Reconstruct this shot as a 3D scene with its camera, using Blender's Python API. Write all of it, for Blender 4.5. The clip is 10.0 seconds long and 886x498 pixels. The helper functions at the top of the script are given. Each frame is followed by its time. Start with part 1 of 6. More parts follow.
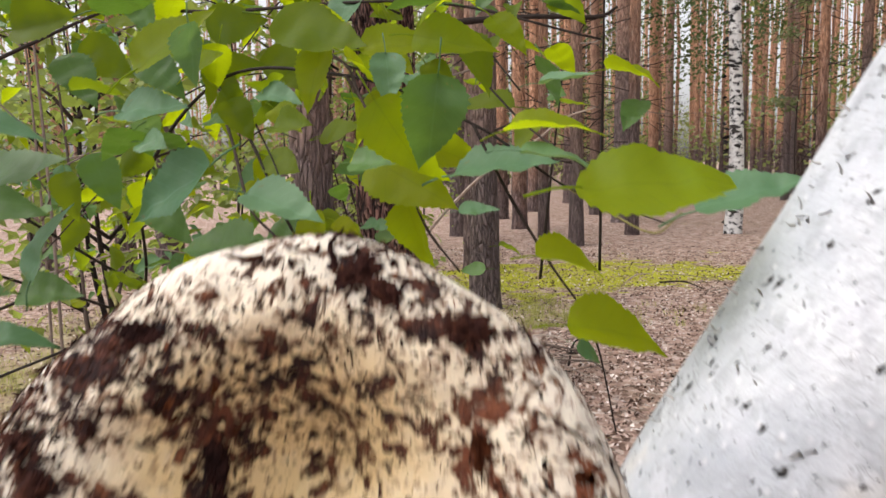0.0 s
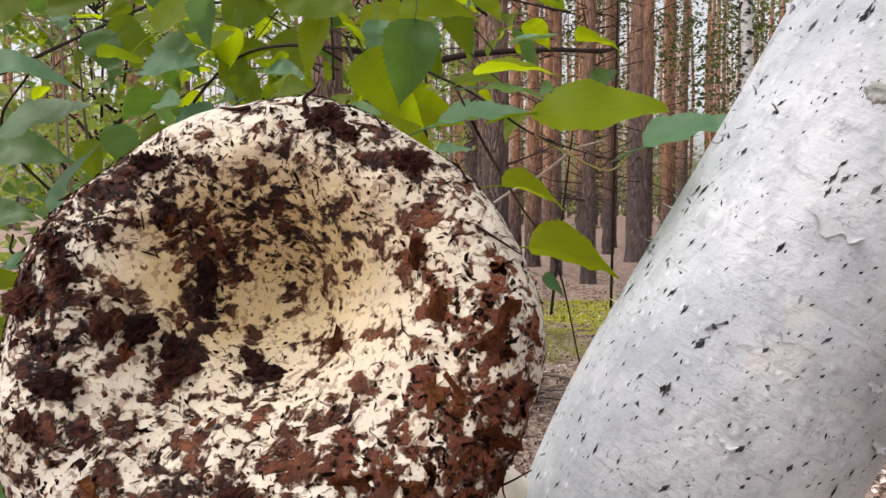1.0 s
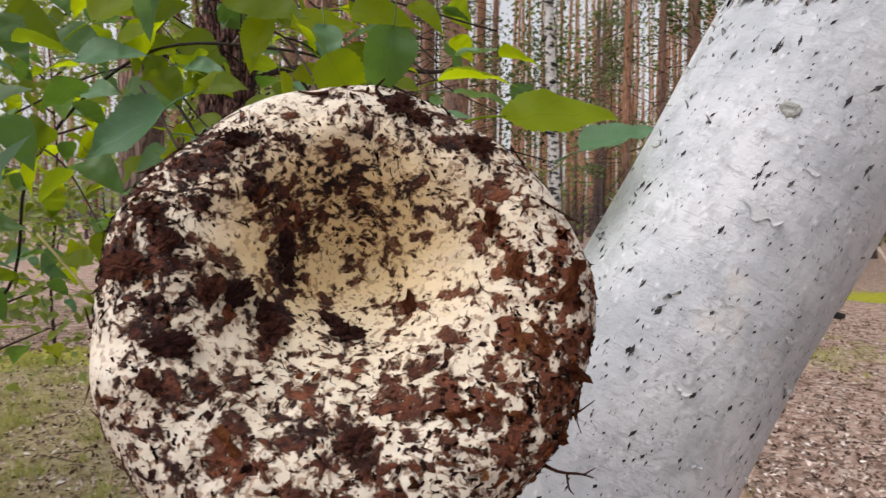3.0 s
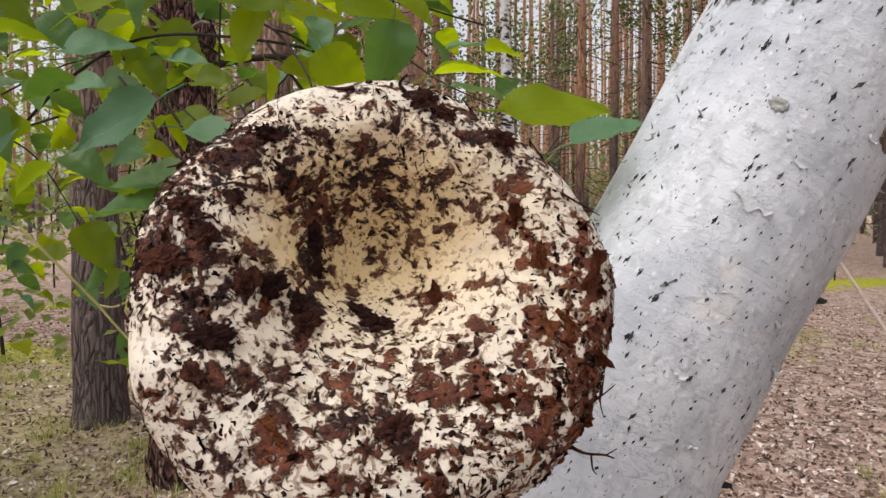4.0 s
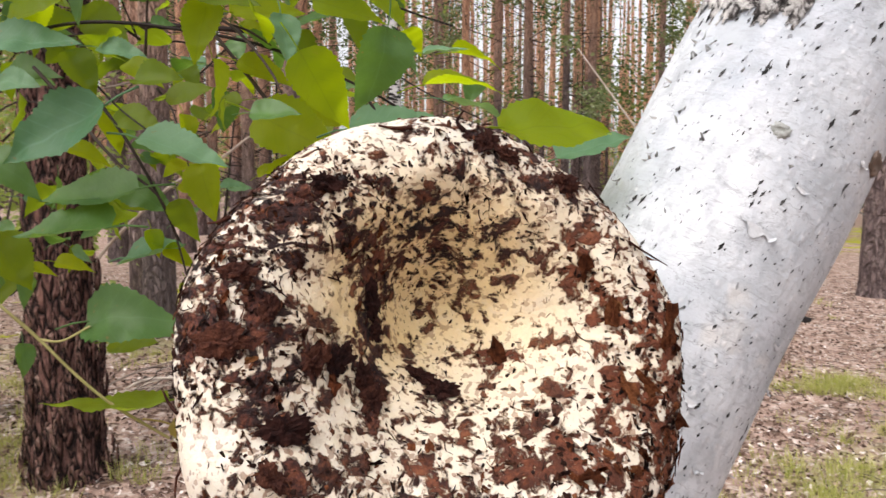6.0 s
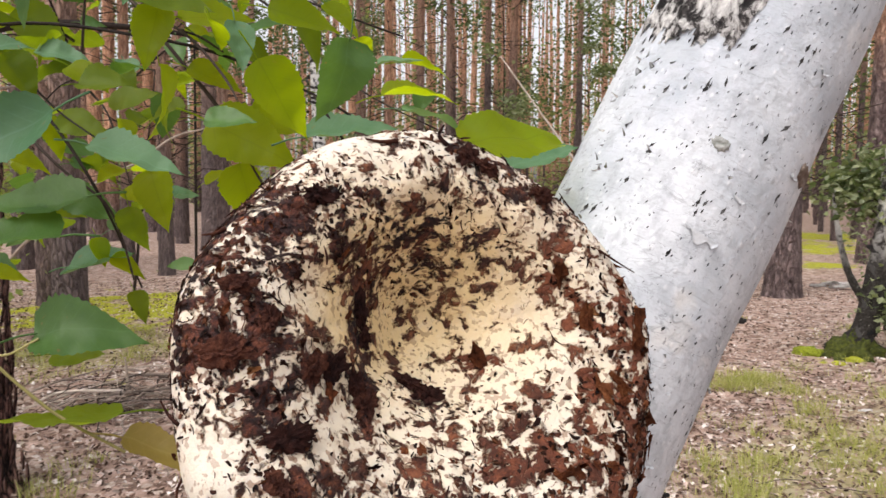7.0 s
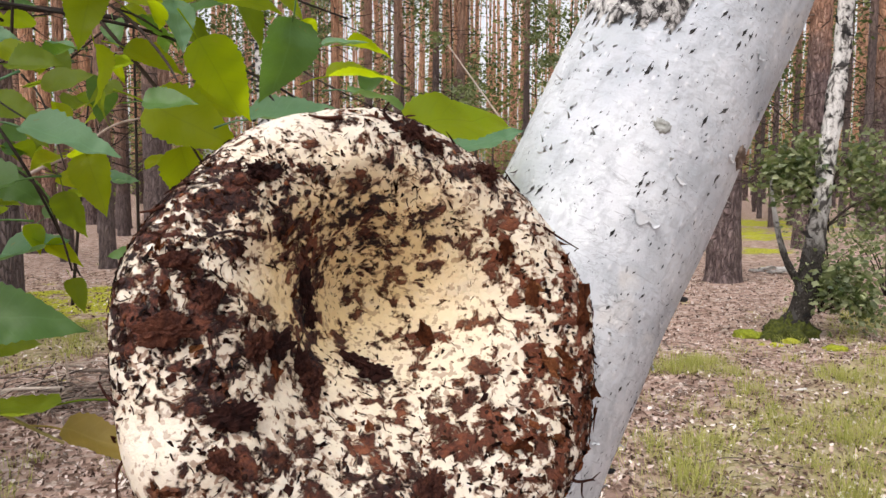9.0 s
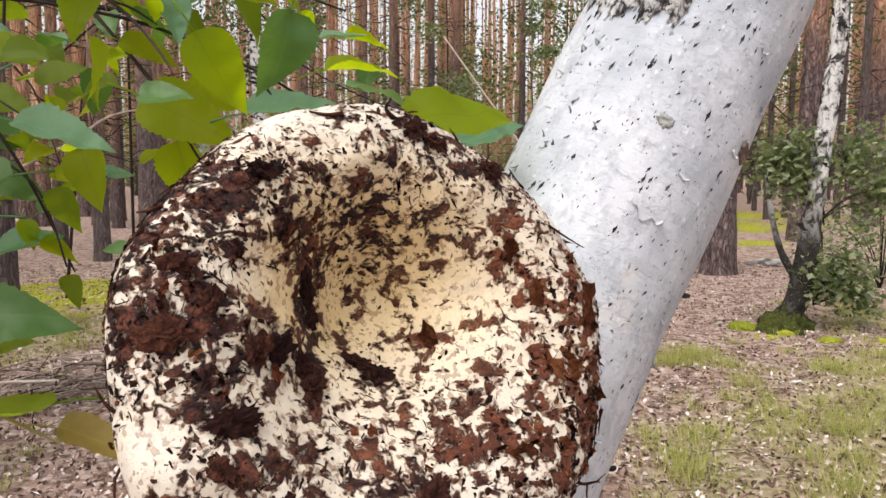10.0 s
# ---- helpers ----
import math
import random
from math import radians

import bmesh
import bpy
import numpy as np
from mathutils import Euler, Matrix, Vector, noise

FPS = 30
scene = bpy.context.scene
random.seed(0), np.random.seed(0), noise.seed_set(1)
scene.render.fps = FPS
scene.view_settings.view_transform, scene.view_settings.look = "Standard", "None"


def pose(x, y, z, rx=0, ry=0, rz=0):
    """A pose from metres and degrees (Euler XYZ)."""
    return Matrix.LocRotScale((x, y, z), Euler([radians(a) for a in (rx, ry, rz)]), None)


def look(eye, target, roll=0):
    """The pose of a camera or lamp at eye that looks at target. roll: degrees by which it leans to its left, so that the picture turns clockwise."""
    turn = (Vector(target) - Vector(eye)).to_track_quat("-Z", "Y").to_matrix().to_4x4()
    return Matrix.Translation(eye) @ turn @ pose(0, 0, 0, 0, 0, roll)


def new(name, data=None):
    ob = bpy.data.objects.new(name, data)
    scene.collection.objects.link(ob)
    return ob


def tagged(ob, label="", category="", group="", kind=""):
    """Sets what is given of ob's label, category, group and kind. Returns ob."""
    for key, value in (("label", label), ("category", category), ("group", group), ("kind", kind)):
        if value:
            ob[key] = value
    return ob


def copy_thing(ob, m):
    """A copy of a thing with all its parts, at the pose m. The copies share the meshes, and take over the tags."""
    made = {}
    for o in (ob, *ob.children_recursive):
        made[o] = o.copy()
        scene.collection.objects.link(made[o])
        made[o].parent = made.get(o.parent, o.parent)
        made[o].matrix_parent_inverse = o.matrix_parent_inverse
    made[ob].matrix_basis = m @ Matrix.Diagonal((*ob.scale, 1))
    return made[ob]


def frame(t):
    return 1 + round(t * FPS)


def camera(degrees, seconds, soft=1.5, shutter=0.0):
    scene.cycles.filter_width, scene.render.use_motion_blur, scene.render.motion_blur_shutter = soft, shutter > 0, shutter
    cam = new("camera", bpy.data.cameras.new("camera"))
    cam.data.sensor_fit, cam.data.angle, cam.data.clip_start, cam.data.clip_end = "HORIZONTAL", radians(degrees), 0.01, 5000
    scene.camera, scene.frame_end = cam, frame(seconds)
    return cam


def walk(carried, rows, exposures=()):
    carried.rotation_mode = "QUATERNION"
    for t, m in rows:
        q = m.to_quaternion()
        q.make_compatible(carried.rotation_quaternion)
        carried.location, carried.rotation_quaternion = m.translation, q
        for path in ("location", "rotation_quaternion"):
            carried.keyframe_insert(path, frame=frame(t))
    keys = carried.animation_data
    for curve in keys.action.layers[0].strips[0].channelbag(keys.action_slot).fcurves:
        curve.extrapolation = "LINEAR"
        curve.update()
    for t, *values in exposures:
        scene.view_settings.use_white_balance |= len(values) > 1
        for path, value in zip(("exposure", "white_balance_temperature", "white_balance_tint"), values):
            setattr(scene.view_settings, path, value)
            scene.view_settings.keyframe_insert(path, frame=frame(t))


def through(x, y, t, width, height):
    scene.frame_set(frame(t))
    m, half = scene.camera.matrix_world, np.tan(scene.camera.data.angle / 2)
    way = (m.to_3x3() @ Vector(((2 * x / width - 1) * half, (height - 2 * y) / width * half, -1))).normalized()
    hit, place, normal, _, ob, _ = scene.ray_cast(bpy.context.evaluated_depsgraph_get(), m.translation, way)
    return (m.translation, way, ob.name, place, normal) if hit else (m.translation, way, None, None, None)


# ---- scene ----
cam = camera(62.4, 10.0, soft=1.5, shutter=0.5)
ROWS = [
    (0, 0.0715, 0.0540, 1.3000, 11.10, -6.60, 1.06),
    (0.5, 0.0892, 0.0016, 1.2568, 11.05, -4.94, 0.74),
    (1, 0.1039, 0.0044, 1.2393, 12.25, -3.49, 0.17),
    (1.5, 0.0954, -0.0147, 1.2500, 11.22, -3.90, 0.06),
    (2, 0.0968, -0.0297, 1.2470, 10.45, -3.64, -0.01),
    (2.5, 0.0996, -0.0395, 1.2468, 9.45, -3.83, -0.11),
    (3, 0.0143, -0.0438, 1.2234, -2.12, -2.12, -0.36),
    (4.5, -0.0151, -0.0514, 1.2251, -5.74, -3.40, -0.07),
    (5, -0.0120, -0.0449, 1.2593, -0.43, -3.79, -0.16),
    (5.5, -0.0565, -0.0250, 1.2541, -9.13, -3.83, -0.20),
    (6, -0.0772, -0.0102, 1.2530, -14.71, -4.84, -0.18),
    (7.5, -0.1075, -0.0138, 1.2563, -22.79, -4.36, -0.27),
    (8, -0.0970, -0.0145, 1.2558, -23.90, -4.88, -0.01),
    (8.5, -0.0993, -0.0145, 1.2514, -24.42, -5.17, -0.08),
    (9, -0.1005, -0.0128, 1.2507, -24.72, -5.21, -0.10),
    (9.5, -0.1010, -0.0117, 1.2510, -24.75, -5.17, -0.05),
    (10, -0.1008, -0.0063, 1.2529, -25.07, -5.83, -0.12),
]
walk(cam, [(t, pose(x, y, z, 90 + pitch, roll, yaw)) for t, x, y, z, yaw, pitch, roll in ROWS],
     exposures=((0.0, 0.46, 6600, 14), (0.5, 0.24, 6600, 14), (1.0, 0.29, 6600, 14), (2.5, 0.2, 6600, 14), (3.0, 0.12, 6600, 14), (4.5, 0.33, 6600, 14), (5.0, 0.57, 6600, 14), (6.2, 0.59, 6600, 14), (7.5, 0.43, 6600, 14), (10.0, 0.45, 6600, 14)))

# ---------------------------------------------------------------- light
SUN_ELEVATION, SUN_AZIMUTH = radians(57), radians(242)
world = bpy.data.worlds.new("overcast_sky")
scene.world = world
world.use_nodes = True
wt = world.node_tree
wt.nodes.clear()
sky = wt.nodes.new("ShaderNodeTexSky")
sky.sky_type, sky.sun_disc = "NISHITA", False
sky.sun_elevation, sky.sun_rotation = SUN_ELEVATION, SUN_AZIMUTH
sky.dust_density, sky.air_density, sky.ozone_density = 4.0, 1.0, 1.0
pale = wt.nodes.new("ShaderNodeHueSaturation")
pale.inputs["Saturation"].default_value = 0.22
back = wt.nodes.new("ShaderNodeBackground")
back.inputs["Strength"].default_value = 0.19
wout = wt.nodes.new("ShaderNodeOutputWorld")
wt.links.new(sky.outputs[0], pale.inputs["Color"])
wt.links.new(pale.outputs[0], back.inputs["Color"])
wt.links.new(back.outputs[0], wout.inputs["Surface"])
lamp = bpy.data.lights.new("sun", "SUN")
lamp.energy, lamp.angle, lamp.color = 0.95, radians(50), (1.0, 0.97, 0.92)
sun = new("sun", lamp)
sun.matrix_world = look((-2.85, -1.52, 4.95), (0, 0, 0))


# ---------------------------------------------------------------- helpers
def part(name, bm, material, parent=None, label="", smooth=True):
    me = bpy.data.meshes.new(name)
    bm.to_mesh(me)
    bm.free()
    return dress(name, me, material, parent, label, smooth)


def dress(name, me, material, parent=None, label="", smooth=True):
    if material and not me.materials:
        me.materials.append(material)
    if smooth:
        me.polygons.foreach_set("use_smooth", [True] * len(me.polygons))
    ob = new(name, me)
    if parent:
        ob.parent = parent
    if label:
        ob["label"] = label
    return ob


def raw(name, verts, faces, material, parent=None, label="", smooth=True):
    me = bpy.data.meshes.new(name)
    me.from_pydata([tuple(v) for v in verts], [], [tuple(f) for f in faces])
    me.update()
    return dress(name, me, material, parent, label, smooth)


def empty(name, m=None, label="", category="", group=""):
    ob = new(name)
    ob.empty_display_size = 0.1
    if m:
        ob.matrix_basis = m
    return tagged(ob, label, category, group)


def smoothstep(a, b, x):
    t = np.clip((np.asarray(x, float) - a) / (b - a), 0, 1)
    return t * t * (3 - 2 * t)


def path_points(points, n):
    """n points of a smooth line (Catmull-Rom) through the points given."""
    p = [Vector(q) for q in points]
    p = [p[0] * 2 - p[1]] + p + [p[-1] * 2 - p[-2]]
    out = []
    for i in range(n):
        s = i / (n - 1) * (len(p) - 3)
        k = min(int(s), len(p) - 4)
        t = s - k
        a, b, c, d = p[k:k + 4]
        out.append(0.5 * ((2 * b) + (c - a) * t + (2 * a - 5 * b + 4 * c - d) * t * t + (3 * b - a - 3 * c + d) * t ** 3))
    return out


def tube(points, radii, sides, rough=0.0, scale=20.0, seed=0.0, cap=True):
    """Vertices, faces and (around, along) metres of a bent, tapered, uneven tube."""
    pts = [Vector(p) for p in points]
    n = len(pts)
    verts, faces, uv = [], [], []
    side = None
    run = 0.0
    for i, p in enumerate(pts):
        d = (pts[min(i + 1, n - 1)] - pts[max(i - 1, 0)]).normalized()
        if side is None:
            side = d.orthogonal().normalized()
        side = (side - d * side.dot(d)).normalized()
        up = d.cross(side)
        if i:
            run += (p - pts[i - 1]).length
        r = radii[i]
        for k in range(sides):
            a = 2 * math.pi * k / sides
            w = side * math.cos(a) + up * math.sin(a)
            q = p + w * r
            if rough:
                q += w * r * rough * noise.noise(Vector((q.x * scale + seed, q.y * scale, q.z * scale * 0.5)))
            verts.append(q)
            uv.append((a * r, run))
    for i in range(n - 1):
        for k in range(sides):
            a, b = i * sides + k, i * sides + (k + 1) % sides
            faces.append((a, b, b + sides, a + sides))
    if cap:
        faces.append(tuple(range(sides - 1, -1, -1)))
        faces.append(tuple(range((n - 1) * sides, n * sides)))
    return verts, faces, uv


def tube_part(name, points, radii, sides, material, parent=None, label="", rough=0.0, scale=20.0, seed=0.0, n=None):
    if n:
        k = len(radii)
        points = path_points(points, n)
        radii = [float(np.interp(i / (n - 1), np.linspace(0, 1, k), radii)) for i in range(n)]
    v, f, uv = tube(points, radii, sides, rough, scale, seed)
    ob = raw(name, v, f, material, parent, label)
    return ob


def joined(chunks):
    """One list of vertices and faces out of many."""
    verts, faces = [], []
    for v, f in chunks:
        o = len(verts)
        verts.extend(v)
        faces.extend(tuple(i + o for i in q) for q in f)
    return verts, faces


# ---------------------------------------------------------------- materials
class Nodes:
    """A short way to write a node material."""

    def __init__(self, name, rough=0.8, spec=0.3):
        self.mat = bpy.data.materials.new(name)
        self.mat.use_nodes = True
        self.t = self.mat.node_tree
        self.t.nodes.clear()
        self.out = self.t.nodes.new("ShaderNodeOutputMaterial")
        self.b = self.t.nodes.new("ShaderNodeBsdfPrincipled")
        self.b.inputs["Roughness"].default_value = rough
        self.b.inputs["Specular IOR Level"].default_value = spec
        self.t.links.new(self.b.outputs[0], self.out.inputs["Surface"])

    def put(self, socket, value):
        if isinstance(value, bpy.types.NodeSocket):
            self.t.links.new(value, socket)
        elif value is not None:
            socket.default_value = value

    def coord(self, kind="Object", scale=(1, 1, 1), attribute=None):
        if attribute:
            a = self.t.nodes.new("ShaderNodeAttribute")
            a.attribute_name = attribute
            src = a.outputs["Vector"]
        else:
            src = self.t.nodes.new("ShaderNodeTexCoord").outputs[kind]
        m = self.t.nodes.new("ShaderNodeMapping")
        m.inputs["Scale"].default_value = scale
        self.put(m.inputs["Vector"], src)
        return m.outputs[0]

    def noise(self, vec, scale, detail=4, rough=0.6, warp=0.0):
        n = self.t.nodes.new("ShaderNodeTexNoise")
        self.put(n.inputs["Vector"], vec)
        n.inputs["Scale"].default_value = scale
        n.inputs["Detail"].default_value = detail
        n.inputs["Roughness"].default_value = rough
        n.inputs["Distortion"].default_value = warp
        return n.outputs[0]

    def cells(self, vec, scale, feature="F1", out="Distance"):
        n = self.t.nodes.new("ShaderNodeTexVoronoi")
        n.feature = feature
        self.put(n.inputs["Vector"], vec)
        n.inputs["Scale"].default_value = scale
        return n.outputs[out]

    def warp(self, vec, scale, amount):
        k = self.t.nodes.new("ShaderNodeTexNoise")
        self.put(k.inputs["Vector"], vec)
        k.inputs["Scale"].default_value = scale
        a = self.t.nodes.new("ShaderNodeVectorMath")
        a.operation = "MULTIPLY_ADD"
        self.put(a.inputs[0], k.outputs["Color"])
        a.inputs[1].default_value = (amount,) * 3
        self.put(a.inputs[2], vec)
        return a.outputs[0]

    def ramp(self, fac, *stops):
        n = self.t.nodes.new("ShaderNodeValToRGB")
        while len(n.color_ramp.elements) < len(stops):
            n.color_ramp.elements.new(0.5)
        for e, (p, c) in zip(n.color_ramp.elements, stops):
            e.position = p
            e.color = (*c, 1) if len(c) == 3 else c
        self.put(n.inputs[0], fac)
        return n.outputs[0]

    def span(self, fac, a, b, lo=0.0, hi=1.0):
        n = self.t.nodes.new("ShaderNodeMapRange")
        self.put(n.inputs[0], fac)
        for i, v in enumerate((a, b, lo, hi)):
            n.inputs[i + 1].default_value = v
        return n.outputs[0]

    def math(self, op, a, b=None):
        n = self.t.nodes.new("ShaderNodeMath")
        n.operation = op
        self.put(n.inputs[0], a)
        if b is not None:
            self.put(n.inputs[1], b)
        return n.outputs[0]

    def mix(self, fac, a, b, kind="MIX"):
        n = self.t.nodes.new("ShaderNodeMix")
        n.data_type, n.blend_type = "RGBA", kind
        self.put(n.inputs[0], fac)
        self.put(n.inputs[6], (*a, 1) if isinstance(a, tuple) else a)
        self.put(n.inputs[7], (*b, 1) if isinstance(b, tuple) else b)
        return n.outputs[2]

    def attr(self, name, out="Fac"):
        a = self.t.nodes.new("ShaderNodeAttribute")
        a.attribute_name = name
        return a.outputs[out]

    def rand(self):
        return self.t.nodes.new("ShaderNodeObjectInfo").outputs["Random"]

    def island(self):
        return self.t.nodes.new("ShaderNodeNewGeometry").outputs["Random Per Island"]

    def axis(self, vec, k):
        n = self.t.nodes.new("ShaderNodeSeparateXYZ")
        self.put(n.inputs[0], vec)
        return n.outputs[k]

    def done(self, color, bump=None, strength=0.5, distance=0.01, rough=None, through=None, share=0.4):
        self.put(self.b.inputs["Base Color"], (*color, 1) if isinstance(color, tuple) else color)
        if rough is not None:
            self.put(self.b.inputs["Roughness"], rough)
        if bump is not None:
            n = self.t.nodes.new("ShaderNodeBump")
            n.inputs["Strength"].default_value = strength
            n.inputs["Distance"].default_value = distance
            self.put(n.inputs["Height"], bump)
            self.put(self.b.inputs["Normal"], n.outputs[0])
        if through is not None:
            tr = self.t.nodes.new("ShaderNodeBsdfTranslucent")
            self.put(tr.inputs["Color"], (*through, 1) if isinstance(through, tuple) else through)
            mx = self.t.nodes.new("ShaderNodeMixShader")
            mx.inputs[0].default_value = share
            self.t.links.new(self.b.outputs[0], mx.inputs[1])
            self.t.links.new(tr.outputs[0], mx.inputs[2])
            self.t.links.new(mx.outputs[0], self.out.inputs["Surface"])
        return self.mat


def cap_material():
    n = Nodes("mushroom_flesh", 0.65, 0.35)
    n.b.inputs["Subsurface Weight"].default_value = 0.22
    n.b.inputs["Subsurface Radius"].default_value = (1.0, 0.75, 0.5)
    n.b.inputs["Subsurface Scale"].default_value = 0.004
    o = n.coord()
    wide, fine = n.noise(o, 22, 4), n.noise(o, 160, 5, 0.7)
    base = n.ramp(wide, (0.3, (0.64, 0.57, 0.46)), (0.5, (0.705, 0.655, 0.565)), (0.7, (0.68, 0.61, 0.49)))
    # The flesh's own yellow, deepened to tan to paint the hollow's shade.
    base = n.mix(n.math("MULTIPLY", n.attr("yellow"), 0.85), base, (0.76, 0.56, 0.24))
    base = n.mix(n.span(fine, 0.55, 0.75, 0, 0.4), base, (0.80, 0.69, 0.53))
    base = n.mix(n.span(n.noise(o, 115, 4, 0.65, 0.4), 0.54, 0.66, 0, 0.30), base, (0.60, 0.52, 0.43))
    # short shreds of soil lying every way, thicker where the dirt is thick
    shreds = n.noise(n.warp(n.coord(scale=(1.0, 0.78, 1.0)), 60, 0.014), 175, 5, 0.60, 0.2)
    across = n.noise(n.warp(n.coord(scale=(0.7, 1.0, 0.8)), 50, 0.014), 185, 5, 0.60, 0.2)
    coarse = n.noise(o, 70, 4, 0.6, 0.3)
    grit = n.math("MAXIMUM", shreds, across)
    level = n.math("ADD", n.math("MULTIPLY", grit, 0.66), n.math("MULTIPLY", coarse, 0.34))
    soil = n.math("ADD", level, n.math("MULTIPLY", n.attr("soil"), 0.185))
    film = n.span(soil, 0.565, 0.630)
    thick = n.span(soil, 0.600, 0.632)
    tone = n.math("ADD", n.math("MULTIPLY", n.noise(o, 90, 3, 0.6), 0.5), n.math("MULTIPLY", n.noise(o, 420, 5, 0.7), 0.5))
    brown = n.ramp(tone, (0.40, (0.010, 0.005, 0.006)), (0.49, (0.032, 0.012, 0.010)), (0.56, (0.098, 0.030, 0.017)), (0.67, (0.22, 0.078, 0.037)))
    light = n.ramp(tone, (0.40, (0.045, 0.016, 0.010)), (0.50, (0.12, 0.045, 0.022)), (0.62, (0.30, 0.125, 0.055)))
    brown = n.mix(n.span(n.attr("soil"), 0.22, 0.42, 0.65, 0.0), brown, light)
    brown = n.mix(n.math("MULTIPLY", n.math("MULTIPLY", n.attr("red"), tone), 1.1), brown, (0.25, 0.074, 0.030))
    speck = n.span(n.noise(o, 380, 2, 0.5, 0.1), 0.565, 0.60)
    base = n.mix(n.math("MULTIPLY", speck, n.span(n.attr("soil"), -0.1, 0.5, 0.25, 0.75)), base, (0.20, 0.088, 0.042))
    stain = n.mix(n.math("MULTIPLY", film, 0.32), base, (0.46, 0.24, 0.12))
    color = n.mix(thick, stain, brown)
    height = n.math("ADD", n.math("MULTIPLY", fine, 0.25), n.math("MULTIPLY", thick, n.math("ADD", 0.4, grit)))
    return n.done(color, height, 1.0, 0.0050, rough=n.span(thick, 0, 1, 0.55, 0.92))


def soil_material(name, dark, mid, light):
    n = Nodes(name, 0.95, 0.08)
    o = n.coord()
    c = n.ramp(n.math("ADD", n.math("MULTIPLY", n.noise(o, 380, 4, 0.7), 0.75), n.math("MULTIPLY", n.rand(), 0.25)),
               (0.3, dark), (0.5, mid), (0.75, light))
    return n.done(c, n.noise(o, 450, 4, 0.7), 1.0, 0.002)


def soil_heap_material(name, dark, mid, light):
    n = Nodes(name, 0.9, 0.2)
    c = n.ramp(n.island(), (0.0, dark), (0.6, mid), (1.0, light))
    return n.done(c, n.noise(n.coord(), 600, 3), 0.6, 0.001)


def birch_material():
    n = Nodes("white_birch_bark", 0.62, 0.3)
    uv = n.coord(attribute="bark")
    o = n.coord()
    big, mid, fine = n.noise(o, 9, 4), n.noise(o, 38, 5, 0.6), n.noise(o, 220, 4, 0.7)
    c = n.ramp(big, (0.34, (0.39, 0.425, 0.465)), (0.5, (0.495, 0.528, 0.562)), (0.64, (0.60, 0.627, 0.652)))
    c = n.mix(n.span(mid, 0.52, 0.68, 0, 0.6), c, (0.55, 0.57, 0.61))
    c = n.mix(n.span(n.noise(o, 16, 3), 0.64, 0.72, 0, 0.28), c, (0.72, 0.63, 0.50))
    rings = n.noise(n.coord(attribute="bark", scale=(6, 120, 1)), 2.2, 3, 0.6)
    c = n.mix(n.span(rings, 0.66, 0.76, 0, 0.22), c, (0.52, 0.50, 0.50))
    nick = n.noise(n.coord(attribute="bark", scale=(310, 150, 1)), 1.0, 2, 0.5)
    c = n.mix(n.span(nick, 0.66, 0.71, 0, 0.75), c, (0.14, 0.14, 0.15))
    dash = n.noise(n.coord(attribute="bark", scale=(60, 420, 1)), 1.0, 2, 0.5)
    c = n.mix(n.span(dash, 0.65, 0.70, 0, 0.5), c, (0.30, 0.31, 0.33))
    smudge = n.noise(n.coord(attribute="bark", scale=(60, 34, 1)), 1.0, 4, 0.65)
    c = n.mix(n.span(smudge, 0.52, 0.66, 0, 0.6), c, (0.33, 0.35, 0.38))
    c = n.mix(n.span(fine, 0.62, 0.75, 0, 0.4), c, (0.50, 0.51, 0.54))
    pebble = n.cells(n.coord(attribute="bark", scale=(1.0, 0.7, 1.0)), 130)
    c = n.mix(n.span(pebble, 0.0, 0.22, 0.45, 0.0), c, (0.93, 0.92, 0.91))
    c = n.mix(n.span(n.noise(o, 75, 5, 0.65, 0.8), 0.55, 0.62, 0, 0.5), c, (0.36, 0.385, 0.41))
    crack = n.math("ABSOLUTE", n.math("SUBTRACT", n.noise(n.coord(attribute="bark", scale=(22, 60, 1)), 1.0, 4, 0.6, 0.6), 0.5))
    c = n.mix(n.math("MULTIPLY", n.span(crack, 0.0, 0.012, 0.6, 0.0), n.span(n.noise(o, 24, 2), 0.5, 0.6)), c, (0.24, 0.25, 0.27))
    c = n.mix(n.span(n.noise(o, 34, 6, 0.7, 0.4), 0.50, 0.62, 0, 0.42), c, (0.36, 0.385, 0.41))
    h = n.math("ADD", n.math("MULTIPLY", mid, 0.8), n.math("ADD", n.math("MULTIPLY", fine, 0.4), n.math("ADD", n.math("MULTIPLY", rings, -0.2), n.span(pebble, 0.0, 0.5, 0.25, 0.0))))
    return n.done(c, h, 0.75, 0.0028)


def rough_bark_material():
    n = Nodes("cracked_black_bark", 0.9, 0.2)
    o = n.coord(scale=(1, 1, 0.45))
    k = n.noise(o, 120, 5, 0.65, 0.5)
    c = n.ramp(k, (0.40, (0.012, 0.011, 0.011)), (0.47, (0.05, 0.045, 0.043)), (0.52, (0.30, 0.29, 0.28)), (0.64, (0.58, 0.57, 0.55)))
    return n.done(c, k, 1.0, 0.006)


